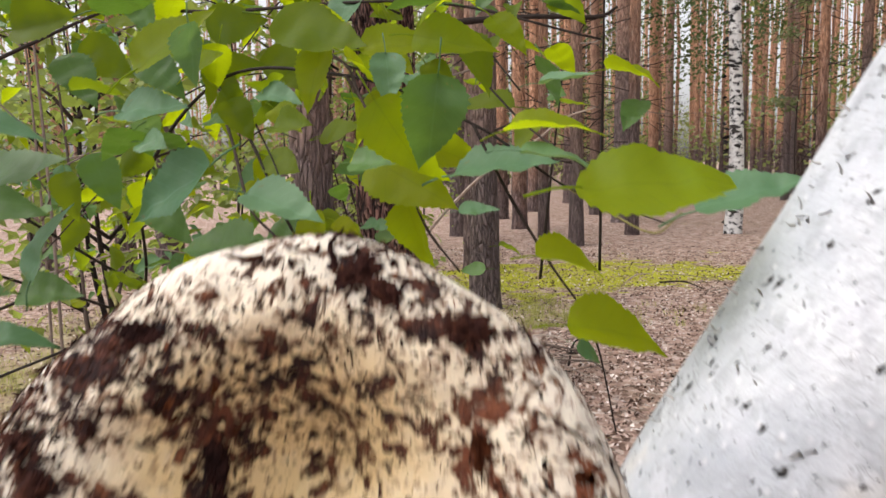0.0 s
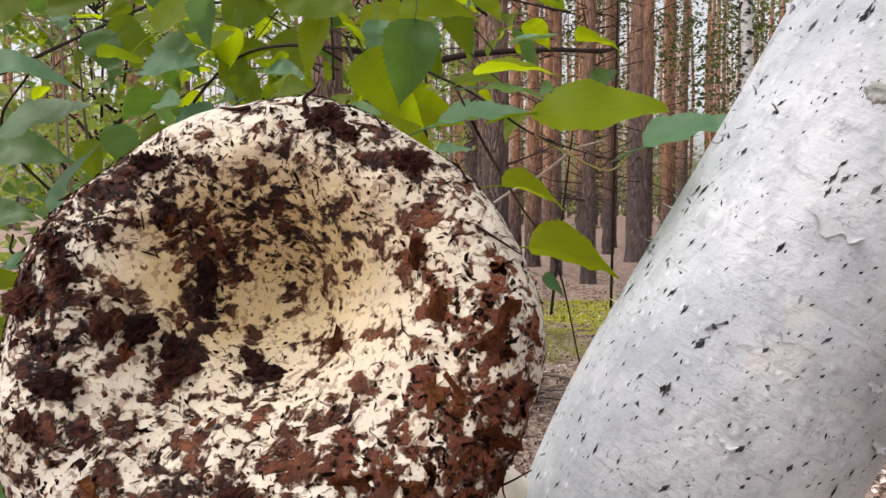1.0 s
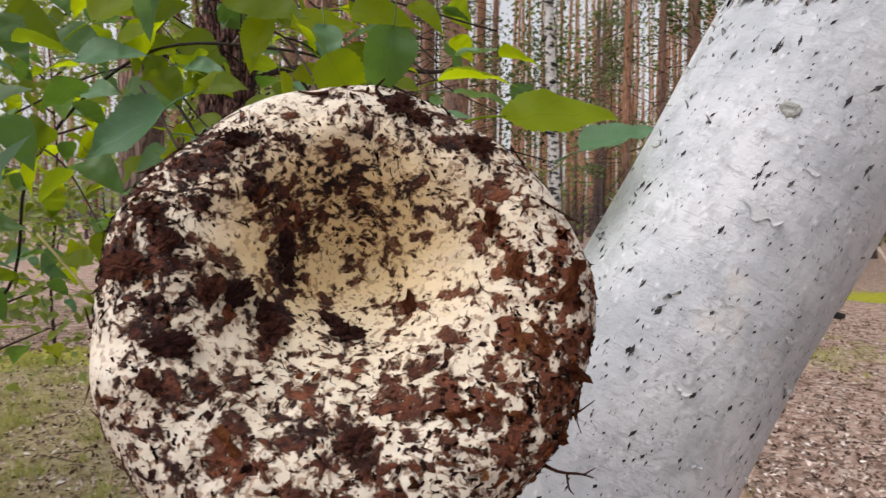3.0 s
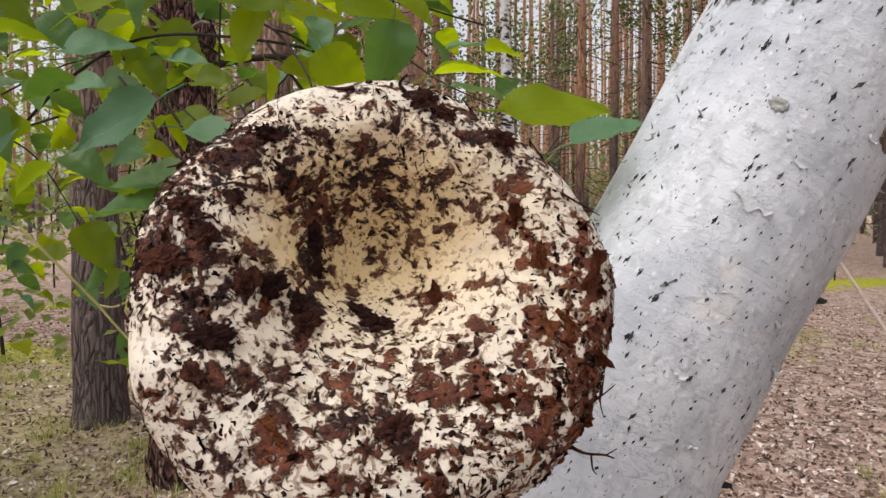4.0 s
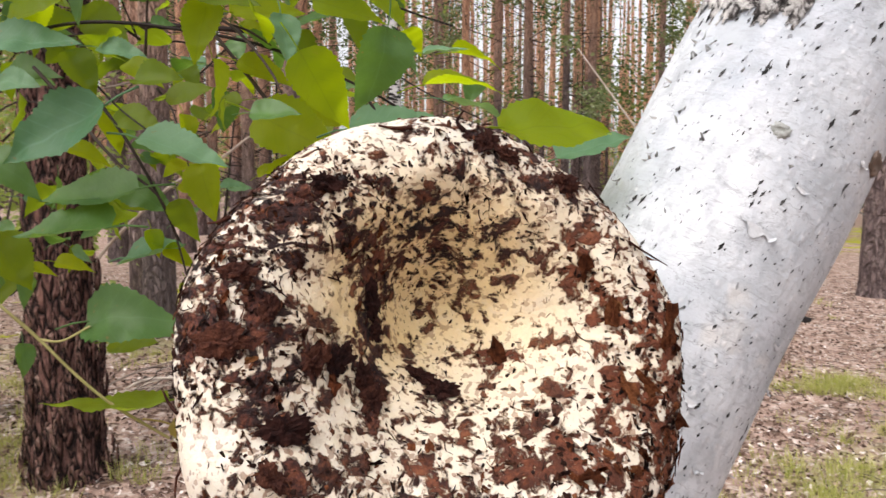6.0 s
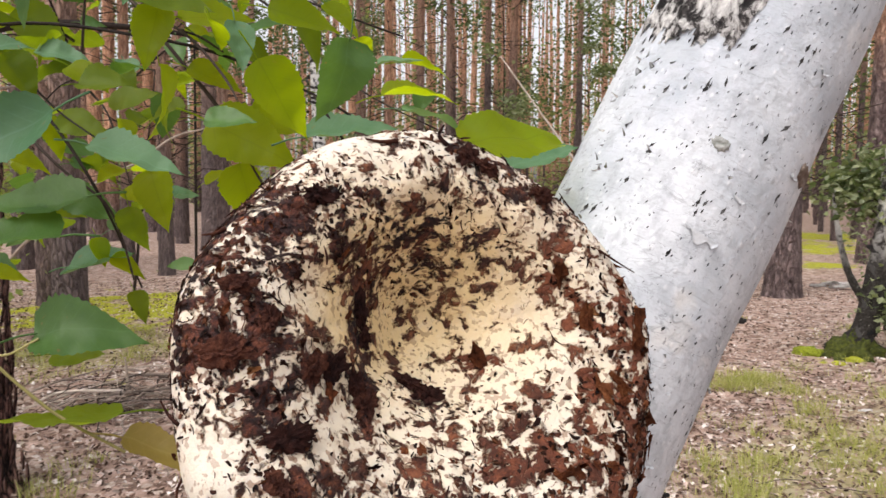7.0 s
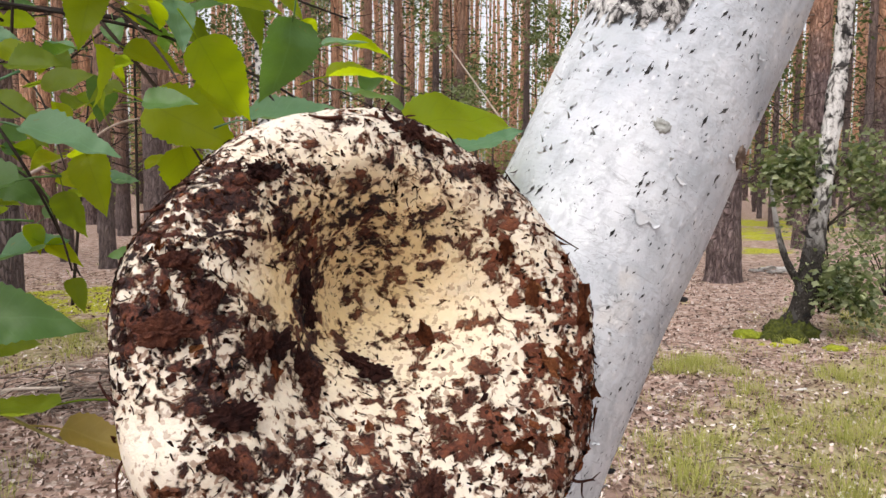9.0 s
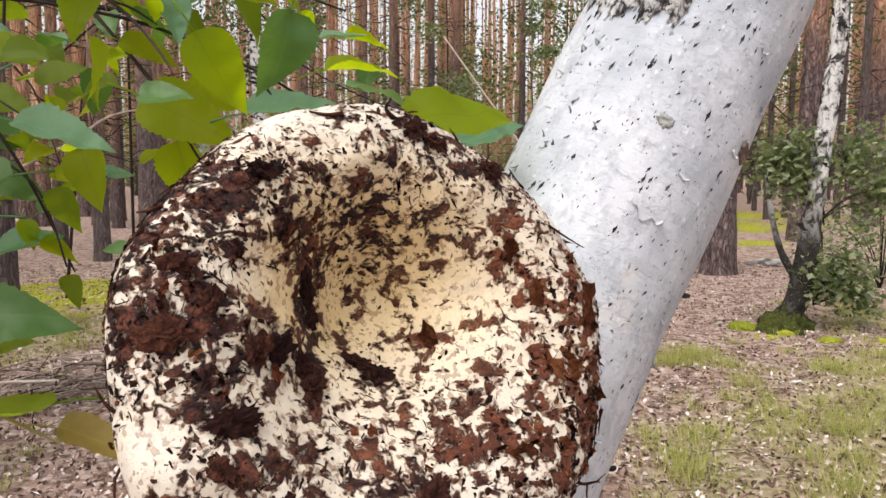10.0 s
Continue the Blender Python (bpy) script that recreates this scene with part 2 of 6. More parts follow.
def pine_material():
    n = Nodes("pine_bark", 0.9, 0.2)
    o = n.coord()
    st = n.coord(scale=(1, 1, 0.28))
    plates = n.cells(n.warp(n.warp(st, 9, 0.10), 40, 0.03), 24, "DISTANCE_TO_EDGE")
    k, fine = n.noise(st, 20, 5, 0.65), n.noise(o, 60, 4)
    low = n.ramp(k, (0.3, (0.055, 0.038, 0.037)), (0.5, (0.165, 0.118, 0.114)), (0.7, (0.34, 0.26, 0.245)))
    high = n.ramp(k, (0.3, (0.32, 0.15, 0.09)), (0.55, (0.74, 0.41, 0.26)), (0.75, (0.84, 0.60, 0.44)))
    z = n.math("ADD", n.axis(o, 2), n.math("SUBTRACT", n.math("MULTIPLY", n.noise(o, 2.2, 2), 1.6), n.math("MULTIPLY", n.math("FRACT", n.math("MULTIPLY", n.rand(), 3.7)), 2.2)))
    spot = n.t.nodes.new("ShaderNodeObjectInfo").outputs["Location"]
    z = n.math("SUBTRACT", z, n.span(n.axis(spot, 0), 3.0, 8.0, -0.6, 2.0))
    c = n.mix(n.span(z, 1.5, 3.8), low, high)
    c = n.mix(n.span(n.math("FRACT", n.math("MULTIPLY", n.rand(), 7.31)), 0.3, 1.0, 0.0, 0.6), c, (0.20, 0.165, 0.16))
    c = n.mix(n.math("MULTIPLY", n.span(plates, 0.0, 0.14, 0.6, 0.0), n.span(fine, 0.35, 0.6)), c, (0.03, 0.02, 0.018))
    c = n.mix(n.span(fine, 0.6, 0.8, 0, 0.35), c, (0.36, 0.27, 0.22))
    h = n.math("ADD", n.span(plates, 0, 0.2), n.math("MULTIPLY", k, 0.6))
    return n.done(c, h, 1.0, 0.03)


def furrowed_pine_material():
    """Old pine bark: long red-brown plates parted by deep black furrows."""
    n = Nodes("furrowed_pine_bark", 0.9, 0.2)
    o = n.coord()
    st = n.warp(n.warp(n.coord(scale=(1, 1, 0.22)), 10, 0.07), 45, 0.018)
    edge = n.cells(st, 34, "DISTANCE_TO_EDGE")
    grain, fine = n.noise(n.coord(scale=(1, 1, 0.3)), 55, 5, 0.65), n.noise(o, 140, 4, 0.65)
    c = n.ramp(n.math("ADD", n.math("MULTIPLY", grain, 0.75), n.math("MULTIPLY", n.rand(), 0.25)), (0.32, (0.06, 0.030, 0.027)), (0.48, (0.21, 0.105, 0.085)), (0.62, (0.36, 0.215, 0.17)), (0.75, (0.48, 0.35, 0.29)))
    c = n.mix(n.span(fine, 0.56, 0.72, 0, 0.4), c, (0.34, 0.25, 0.215))
    c = n.mix(n.span(edge, 0.03, 0.12, 0.95, 0.0), c, (0.010, 0.007, 0.007))
    h = n.math("ADD", n.span(edge, 0, 0.22), n.math("MULTIPLY", grain, 0.5))
    return n.done(c, h, 1.0, 0.035)


def simple(name, stops, scale, bump=0.4, distance=0.004, rough=0.85, per="object", stretch=(1, 1, 1)):
    n = Nodes(name, rough, 0.25)
    o = n.coord(scale=stretch)
    k = n.noise(o, scale, 5, 0.62)
    r = n.rand() if per == "object" else n.island()
    f = n.math("ADD", n.math("MULTIPLY", k, 0.6), n.math("MULTIPLY", r, 0.4))
    return n.done(n.ramp(f, *stops), k, bump, distance)


def leaf_material(name, dark, mid, glow, share, rough=0.42, spec=0.8):
    n = Nodes(name, rough, spec)
    o = n.coord()
    x, y = n.math("ABSOLUTE", n.axis(o, 0)), n.axis(o, 1)
    wave = n.math("SINE", n.math("MULTIPLY", n.math("SUBTRACT", y, n.math("MULTIPLY", x, 0.8)), 46.0))
    vein = n.math("MAXIMUM", n.math("MULTIPLY", n.span(wave, 0.82, 1.0), n.span(n.noise(o, 7, 2), 0.4, 0.62, 0.1, 0.7)), n.span(x, 0.014, 0.003))
    k, fine = n.noise(o, 4.5, 4), n.noise(o, 40, 3)
    f = n.math("ADD", n.math("MULTIPLY", k, 0.55), n.math("MULTIPLY", n.rand(), 0.45))
    c = n.ramp(f, (0.30, dark), (0.66, mid))
    c = n.mix(n.math("MULTIPLY", vein, 0.22), c, tuple(min(1, v * 1.9 + 0.02) for v in mid))
    spot = n.span(n.noise(n.warp(o, 3, 0.2), 9, 3), 0.69, 0.73, 0, 0.8)
    c = n.mix(spot, c, (0.20, 0.09, 0.03))
    g = n.mix(n.math("MULTIPLY", vein, 0.4), glow, tuple(v * 0.55 for v in glow))
    g = n.mix(n.math("MULTIPLY", f, 0.5), g, tuple(v * 0.6 for v in glow))
    h = n.math("ADD", n.math("MULTIPLY", vein, -0.10), n.math("ADD", n.math("MULTIPLY", fine, 0.10), n.math("MULTIPLY", n.noise(o, 9, 2), 0.5)))
    return n.done(c, h, 0.09, 0.03, rough=n.span(n.noise(o, 8, 3), 0.3, 0.7, rough - 0.02, rough + 0.08), through=g, share=share)


def foliage_material(name, dark, light, glow):
    n = Nodes(name, 0.42, 0.6)
    c = n.ramp(n.island(), (0.0, dark), (1.0, light))
    return n.done(c, through=glow, share=0.42)


def ground_material():
    n = Nodes("forest_floor", 0.95, 0.15)
    o = n.coord()
    wide, mid, fine = n.noise(o, 0.35, 4), n.noise(o, 6, 5, 0.65), n.noise(o, 60, 5, 0.7)
    c = n.ramp(mid, (0.3, (0.20, 0.125, 0.097)), (0.5, (0.41, 0.285, 0.23)), (0.68, (0.60, 0.45, 0.385)))
    chips = n.cells(o, 26, "F1", "Color")
    c = n.mix(n.span(n.axis(chips, 0), 0.72, 0.82, 0, 0.6), c, (0.62, 0.53, 0.46))
    c = n.mix(n.span(n.axis(chips, 1), 0.75, 0.85, 0, 0.65), c, (0.085, 0.05, 0.035))
    c = n.mix(n.span(fine, 0.52, 0.66, 0, 0.5), c, (0.17, 0.11, 0.085))
    moss = n.ramp(fine, (0.35, (0.18, 0.19, 0.02)), (0.62, (0.54, 0.54, 0.05)))
    patch = n.math("ADD", n.math("ADD", n.attr("moss"), n.math("MULTIPLY", n.math("SUBTRACT", n.noise(o, 1.3, 3), 0.55), 2.6)), n.math("MULTIPLY", n.math("SUBTRACT", mid, 0.52), 1.8))
    c = n.mix(n.span(patch, 0.42, 0.62), c, moss)
    grass = n.ramp(fine, (0.35, (0.26, 0.25, 0.09)), (0.62, (0.50, 0.46, 0.22)))
    patch2 = n.math("ADD", n.attr("grass"), n.math("MULTIPLY", n.math("SUBTRACT", mid, 0.5), 1.4))
    c = n.mix(n.span(patch2, 0.45, 0.85, 0, 0.55), c, grass)
    c = n.mix(n.span(wide, 0.55, 0.75, 0, 0.3), c, (0.24, 0.20, 0.11))
    h = n.math("ADD", mid, n.math("MULTIPLY", fine, 0.6))
    return n.done(c, h, 0.8, 0.03)


CAP, BIRCH, ROUGH, PINE = cap_material(), birch_material(), rough_bark_material(), pine_material()
OLD_PINE = furrowed_pine_material()
SOIL = soil_material("dark_humus", (0.012, 0.006, 0.006), (0.036, 0.014, 0.011), (0.105, 0.039, 0.023))
RUST = soil_material("rust_brown_litter", (0.05, 0.016, 0.008), (0.14, 0.043, 0.018), (0.30, 0.115, 0.045))
TAN = soil_material("tan_leaf_scraps", (0.14, 0.055, 0.022), (0.34, 0.15, 0.06), (0.52, 0.28, 0.13))
SOIL_HEAP = soil_heap_material("fine_humus", (0.012, 0.006, 0.005), (0.044, 0.016, 0.010), (0.18, 0.064, 0.028))
GILLS = simple("cream_gills", ((0.3, (0.70, 0.62, 0.46)), (0.7, (0.84, 0.78, 0.64))), 60, stretch=(1, 1, 1))
STEM = simple("cream_stem", ((0.3, (0.66, 0.58, 0.44)), (0.7, (0.84, 0.79, 0.68))), 40)
NICK = simple("dark_bark_nicks", ((0.25, (0.010, 0.010, 0.010)), (0.6, (0.045, 0.043, 0.042)), (0.85, (0.16, 0.16, 0.16))), 300)
CURL = simple("peeling_bark", ((0.3, (0.42, 0.44, 0.46)), (0.7, (0.60, 0.61, 0.62))), 80)
BLACK = simple("black_bark_marks", ((0.3, (0.012, 0.011, 0.012)), (0.7, (0.07, 0.065, 0.063))), 100)
WHITE_BARK = simple("white_bark_strip", ((0.3, (0.42, 0.40, 0.38)), (0.5, (0.74, 0.72, 0.70)), (0.7, (0.86, 0.84, 0.82))), 25)
KNOT = simple("grey_knot", ((0.3, (0.04, 0.045, 0.035)), (0.5, (0.13, 0.14, 0.115)), (0.7, (0.36, 0.37, 0.35))), 200, 0.9, 0.003)
SCAR = simple("brown_branch_scar", ((0.3, (0.12, 0.085, 0.065)), (0.5, (0.32, 0.26, 0.22)), (0.7, (0.55, 0.50, 0.46))), 110, 0.9, 0.004)
TWIG = simple("dark_twig_bark", ((0.3, (0.014, 0.010, 0.008)), (0.7, (0.050, 0.034, 0.028))), 60)
GREEN_TWIG = simple("young_shoot", ((0.3, (0.20, 0.17, 0.06)), (0.7, (0.40, 0.36, 0.15))), 60)
DEAD = simple("dead_wood", ((0.3, (0.10, 0.075, 0.062)), (0.7, (0.30, 0.24, 0.20))), 30)
PALE = simple("bleached_wood", ((0.3, (0.30, 0.23, 0.18)), (0.7, (0.58, 0.50, 0.43))), 30)
# One birch leaf in lit and unlit greens; the light is in the colour.
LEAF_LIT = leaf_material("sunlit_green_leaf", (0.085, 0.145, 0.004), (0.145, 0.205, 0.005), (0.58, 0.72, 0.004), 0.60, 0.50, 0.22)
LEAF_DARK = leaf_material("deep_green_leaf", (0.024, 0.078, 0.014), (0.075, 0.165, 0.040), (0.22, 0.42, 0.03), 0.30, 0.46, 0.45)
# Pale undersides; the same colour also paints sky sheen on upper sides.
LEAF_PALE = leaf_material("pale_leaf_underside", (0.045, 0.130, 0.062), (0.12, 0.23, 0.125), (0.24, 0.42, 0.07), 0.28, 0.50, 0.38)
# Olive leaves; this darker green also holds canopy shade on leaves further back.
LEAF_OLIVE_SHADED = leaf_material("olive_green_leaf", (0.042, 0.090, 0.006), (0.10, 0.155, 0.012), (0.36, 0.48, 0.008), 0.50, 0.50, 0.22)
LEAF_DRY = leaf_material("withered_yellow_leaf", (0.24, 0.17, 0.03), (0.40, 0.30, 0.07), (0.45, 0.36, 0.05), 0.4, 0.6)
FOLIAGE = foliage_material("birch_foliage", (0.07, 0.11, 0.025), (0.26, 0.33, 0.08), (0.44, 0.55, 0.09))
FAR_GREEN = foliage_material("distant_green", (0.05, 0.075, 0.025), (0.30, 0.34, 0.12), (0.34, 0.42, 0.10))
NEEDLES = foliage_material("pine_needles", (0.03, 0.055, 0.018), (0.10, 0.14, 0.045), (0.14, 0.20, 0.04))
SHRUB = foliage_material("shrub_foliage", (0.018, 0.050, 0.022), (0.44, 0.47, 0.26), (0.20, 0.28, 0.06))
def old_birch_material():
    n = Nodes("old_birch_bark", 0.85, 0.25)
    o = n.coord(scale=(1, 1, 0.7))
    k, fine = n.noise(o, 17, 5, 0.65, 0.5), n.noise(o, 70, 4, 0.6)
    white = n.ramp(k, (0.40, (0.03, 0.028, 0.026)), (0.46, (0.22, 0.21, 0.20)), (0.52, (0.58, 0.57, 0.55)), (0.68, (0.78, 0.77, 0.75)))
    black = n.ramp(fine, (0.35, (0.012, 0.010, 0.009)), (0.62, (0.05, 0.044, 0.038)), (0.75, (0.34, 0.33, 0.31)))
    z = n.math("ADD", n.axis(o, 2), n.math("MULTIPLY", n.noise(o, 6, 3), 0.5))
    return n.done(n.mix(n.span(z, 0.7, 1.15), black, white), n.math("ADD", k, n.math("MULTIPLY", fine, 0.5)), 1.0, 0.02)


def far_birch_material():
    n = Nodes("black_marked_birch_bark", 0.8, 0.25)
    o = n.coord(scale=(1, 1, 1.6))
    k, fine = n.noise(o, 9, 5, 0.6, 0.4), n.noise(o, 40, 4)
    c = n.ramp(k, (0.40, (0.02, 0.02, 0.02)), (0.45, (0.30, 0.30, 0.30)), (0.50, (0.66, 0.66, 0.65)), (0.7, (0.80, 0.80, 0.79)))
    return n.done(c, fine, 0.6, 0.01)


FAR_BIRCH = far_birch_material()
OLD_BIRCH = old_birch_material()
GROUND = ground_material()
BRIGHT_MOSS = simple("bright_moss", ((0.32, (0.10, 0.12, 0.012)), (0.5, (0.26, 0.30, 0.02)), (0.66, (0.46, 0.48, 0.04))), 60, 1.0, 0.02)
MOSS = simple("green_moss", ((0.32, (0.03, 0.036, 0.008)), (0.5, (0.10, 0.115, 0.014)), (0.66, (0.36, 0.37, 0.03))), 34, 1.0, 0.03)

# ---------------------------------------------------------------- ground
def floor_height(x, y):
    return 0.05 * noise.noise(Vector((x * 0.35, y * 0.35, 3.0))) + 0.02 * noise.noise(Vector((x * 1.7, y * 1.7, 7.0)))


def blob(x, y, cx, cy, rx, ry):
    return math.exp(-(((x - cx) / rx) ** 2 + ((y - cy) / ry) ** 2))


MOSS_PATCHES = ((0.15, 8.5, 1.0, 0.35), (-3.3, 10.2, 1.2, 1.0), (-0.35, 6.6, 0.6, 0.5), (-0.4, 8.6, 1.6, 0.9), (1.0, 9.3, 1.5, 1.0), (14.3, 13.0, 2.2, 2.0), (18.5, 16.6, 3.5, 2.6), (10.6, 9.6, 0.8, 0.6), (-0.45, 8.0, 1.0, 0.6), (9.0, 12.0, 2.0, 1.0), (4.7, 4.3, 0.24, 0.17), (4.75, 3.7, 0.15, 0.10), (5.25, 3.6, 0.17, 0.09), (-3.2, 6.5, 1.3, 0.9), (5.4, 12.0, 2.5, 1.0))
GRASS_PATCHES = ((2.9, 2.5, 0.9, 0.5), (3.5, 3.7, 0.35, 0.25), (4.3, 2.45, 1.0, 0.30), (5.6, 3.3, 0.7, 0.25), (2.4, 1.9, 0.8, 0.4), (-0.6, 6.3, 1.0, 0.7), (-2.6, 4.0, 1.2, 1.0), (-1.7, 3.0, 0.9, 0.9), (-3.2, 5.6, 1.5, 1.3), (5.5, 2.6, 1.0, 0.6), (3.2, 6.6, 1.4, 0.8), (4.4, 3.1, 0.8, 0.35), (6.2, 4.2, 0.9, 0.5), (3.3, 1.8, 0.9, 0.4))


def build_ground():
    n = 220
    s = np.linspace(-1, 1, n)
    c = np.sinh(s * 5.2) / np.sinh(5.2) * 420
    verts, moss, grass = [], [], []
    for j in range(n):
        for i in range(n):
            x, y = c[i] + 1.0, c[j] + 5.0
            verts.append((x, y, floor_height(x, y)))
            moss.append(min(1, sum(blob(x, y, *p) for p in MOSS_PATCHES)))
            grass.append(min(1, sum(blob(x, y, *p) for p in GRASS_PATCHES)))
    faces = [(j * n + i, j * n + i + 1, (j + 1) * n + i + 1, (j + 1) * n + i) for j in range(n - 1) for i in range(n - 1)]
    ob = raw("ground", verts, faces, GROUND)
    for name, values in (("moss", moss), ("grass", grass)):
        ob.data.attributes.new(name, "FLOAT", "POINT").data.foreach_set("value", values)
    return tagged(ob, "forest floor of brown leaf litter with moss and grass", "ground", kind="structure")


build_ground()


# ---------------------------------------------------------------- forest
def leaf_cloud(rng, centres, count, size, spread, flat=0.6):
    """Many small leaf blades scattered round the centres."""
    verts, faces = [], []
    for k in range(count):
        cx, cy, cz = centres[rng.randrange(len(centres))]
        p = Vector((cx + rng.gauss(0, spread), cy + rng.gauss(0, spread), cz + rng.gauss(0, spread * flat)))
        a = Euler((rng.uniform(-1.1, 1.1), rng.uniform(-1.1, 1.1), rng.uniform(0, 6.28))).to_matrix()
        l = size * rng.uniform(0.6, 1.3)
        o = len(verts)
        for q in ((0, 0, 0), (0.36 * l, 0.45 * l, 0.08 * l), (0, l, -0.05 * l), (-0.36 * l, 0.45 * l, 0.08 * l)):
            verts.append(p + a @ Vector(q))
        faces.append((o, o + 1, o + 2))
        faces.append((o, o + 2, o + 3))
    return verts, faces


def pine_tree(seed, height=19.0, r=0.17, sides=14):
    rng = random.Random(seed)
    tree = empty("pine_tree", None, "tall straight pine with dark lower and orange upper bark", "tree", "pines of the forest")
    lean = (rng.uniform(-0.25, 0.25), rng.uniform(-0.25, 0.25))
    line = [(0, 0, -0.15), (0.01, 0, 0.25), (lean[0] * 0.1, lean[1] * 0.1, 2.0), (lean[0] * 0.5, lean[1] * 0.4, height * 0.5), (lean[0], lean[1], height)]
    tube_part("trunk", line, [r * 1.45, r * 1.12, r, r * 0.78, r * 0.5, r * 0.15], sides, PINE, tree, rough=0.10, scale=5, seed=seed, n=26)
    for k in range(15):
        z = rng.uniform(1.4, height * 0.55)
        a = rng.uniform(0, 6.28)
        l = rng.uniform(0.4, 1.5)
        s = Vector((lean[0] * z / height, lean[1] * z / height, z))
        d = Vector((math.cos(a), math.sin(a), rng.uniform(-0.25, 0.35)))
        tube_part("dead_branch", [s, s + d * l * 0.5 + Vector((rng.uniform(-0.1, 0.1), rng.uniform(-0.1, 0.1), rng.uniform(-0.1, 0.08))), s + d * l + Vector((0, 0, rng.uniform(-0.2, 0.1)))],
                  [0.016, 0.010, 0.003], 4, TWIG if k % 2 else DEAD, tree, rough=0.3, n=6)
    centres = [(lean[0] + rng.gauss(0, 1.0) * (1.25 - t), lean[1] + rng.gauss(0, 1.0) * (1.25 - t), height * (0.62 + 0.4 * t)) for t in [i / 15 for i in range(16)]]
    v, f = leaf_cloud(rng, centres, 300, 0.28, 0.42)
    raw("crown", v, f, NEEDLES, tree, smooth=False)
    return tree


PINES_A = ((-1.24, 14.48, 0.145), (-1.34, 19.97, 0.169), (-0.49, 23.89, 0.2), (0.32, 21.14, 0.19), (0.84, 16.21, 0.243), (1.97, 22.62, 0.168), (2.99, 28.61, 0.180),
           (-1.93, 17.51, 0.149), (-2.22, 13.18, 0.155), (-5.55, 9.12, 0.176), (-5.09, 7.48, 0.110), (-6.76, 8.27, 0.117), (-1.61, 12.04, 0.113), (-3.94, 10.80, 0.22))
PINES_B = ((6.97, 6.87, 0.20), (11.89, 9.60, 0.240), (-0.1, 11.6, 0.11), (-0.68, 12.9, 0.10), (0.25, 18.24, 0.13), (0.85, 13.4, 0.115), (-0.83, 6.53, 0.13),
           (17.63, 12.25, 0.259), (7.16, 18.46, 0.13), (7.83, 16.24, 0.13), (8.95, 20.17, 0.13), (6.05, 17.89, 0.12), (-1.29, 8.99, 0.140), (-1.62, 4.41, 0.14), (-5.13, 15.88, 0.135))
kinds = [pine_tree(11), pine_tree(12, 21.0), pine_tree(13, 17.5), pine_tree(14, 20.0)]
rng = random.Random(5)
spots = list(PINES_A + PINES_B)
tries = 0
while len(spots) < 175 and tries < 6000:
    tries += 1
    a, d = rng.uniform(-1.0, 1.35), 15 + 36 * rng.random() ** 0.7
    x, y = d * math.sin(a), d * math.cos(a)
    if x < -2 and (y < 24 or a < -0.35) and rng.random() < 0.75:
        continue
    if abs(math.atan2(x - 0.1, y) - 0.122) < 0.011:
        continue
    if any((x - p[0]) ** 2 + (y - p[1]) ** 2 < 1.1 for p in spots):
        continue
    spots.append((x, y, rng.uniform(0.07, 0.125)))
for k in range(16):
    a, d = rng.uniform(1.6, 5.2), rng.uniform(8, 26)
    spots.append((d * math.sin(a), d * math.cos(a), rng.uniform(0.12, 0.2)))
for k, (x, y, r) in enumerate(spots):
    base = kinds[k % 4]
    m = Matrix.LocRotScale((x, y, floor_height(x, y)), Euler((0, 0, rng.uniform(0, 6.28))), (r / 0.17, r / 0.17, rng.uniform(0.92, 1.08)))
    if k < 4:
        base.matrix_basis = m
        base.scale = (r / 0.17, r / 0.17, 1)
    else:
        t = copy_thing(base, Matrix.Identity(4))
        t.matrix_basis = m


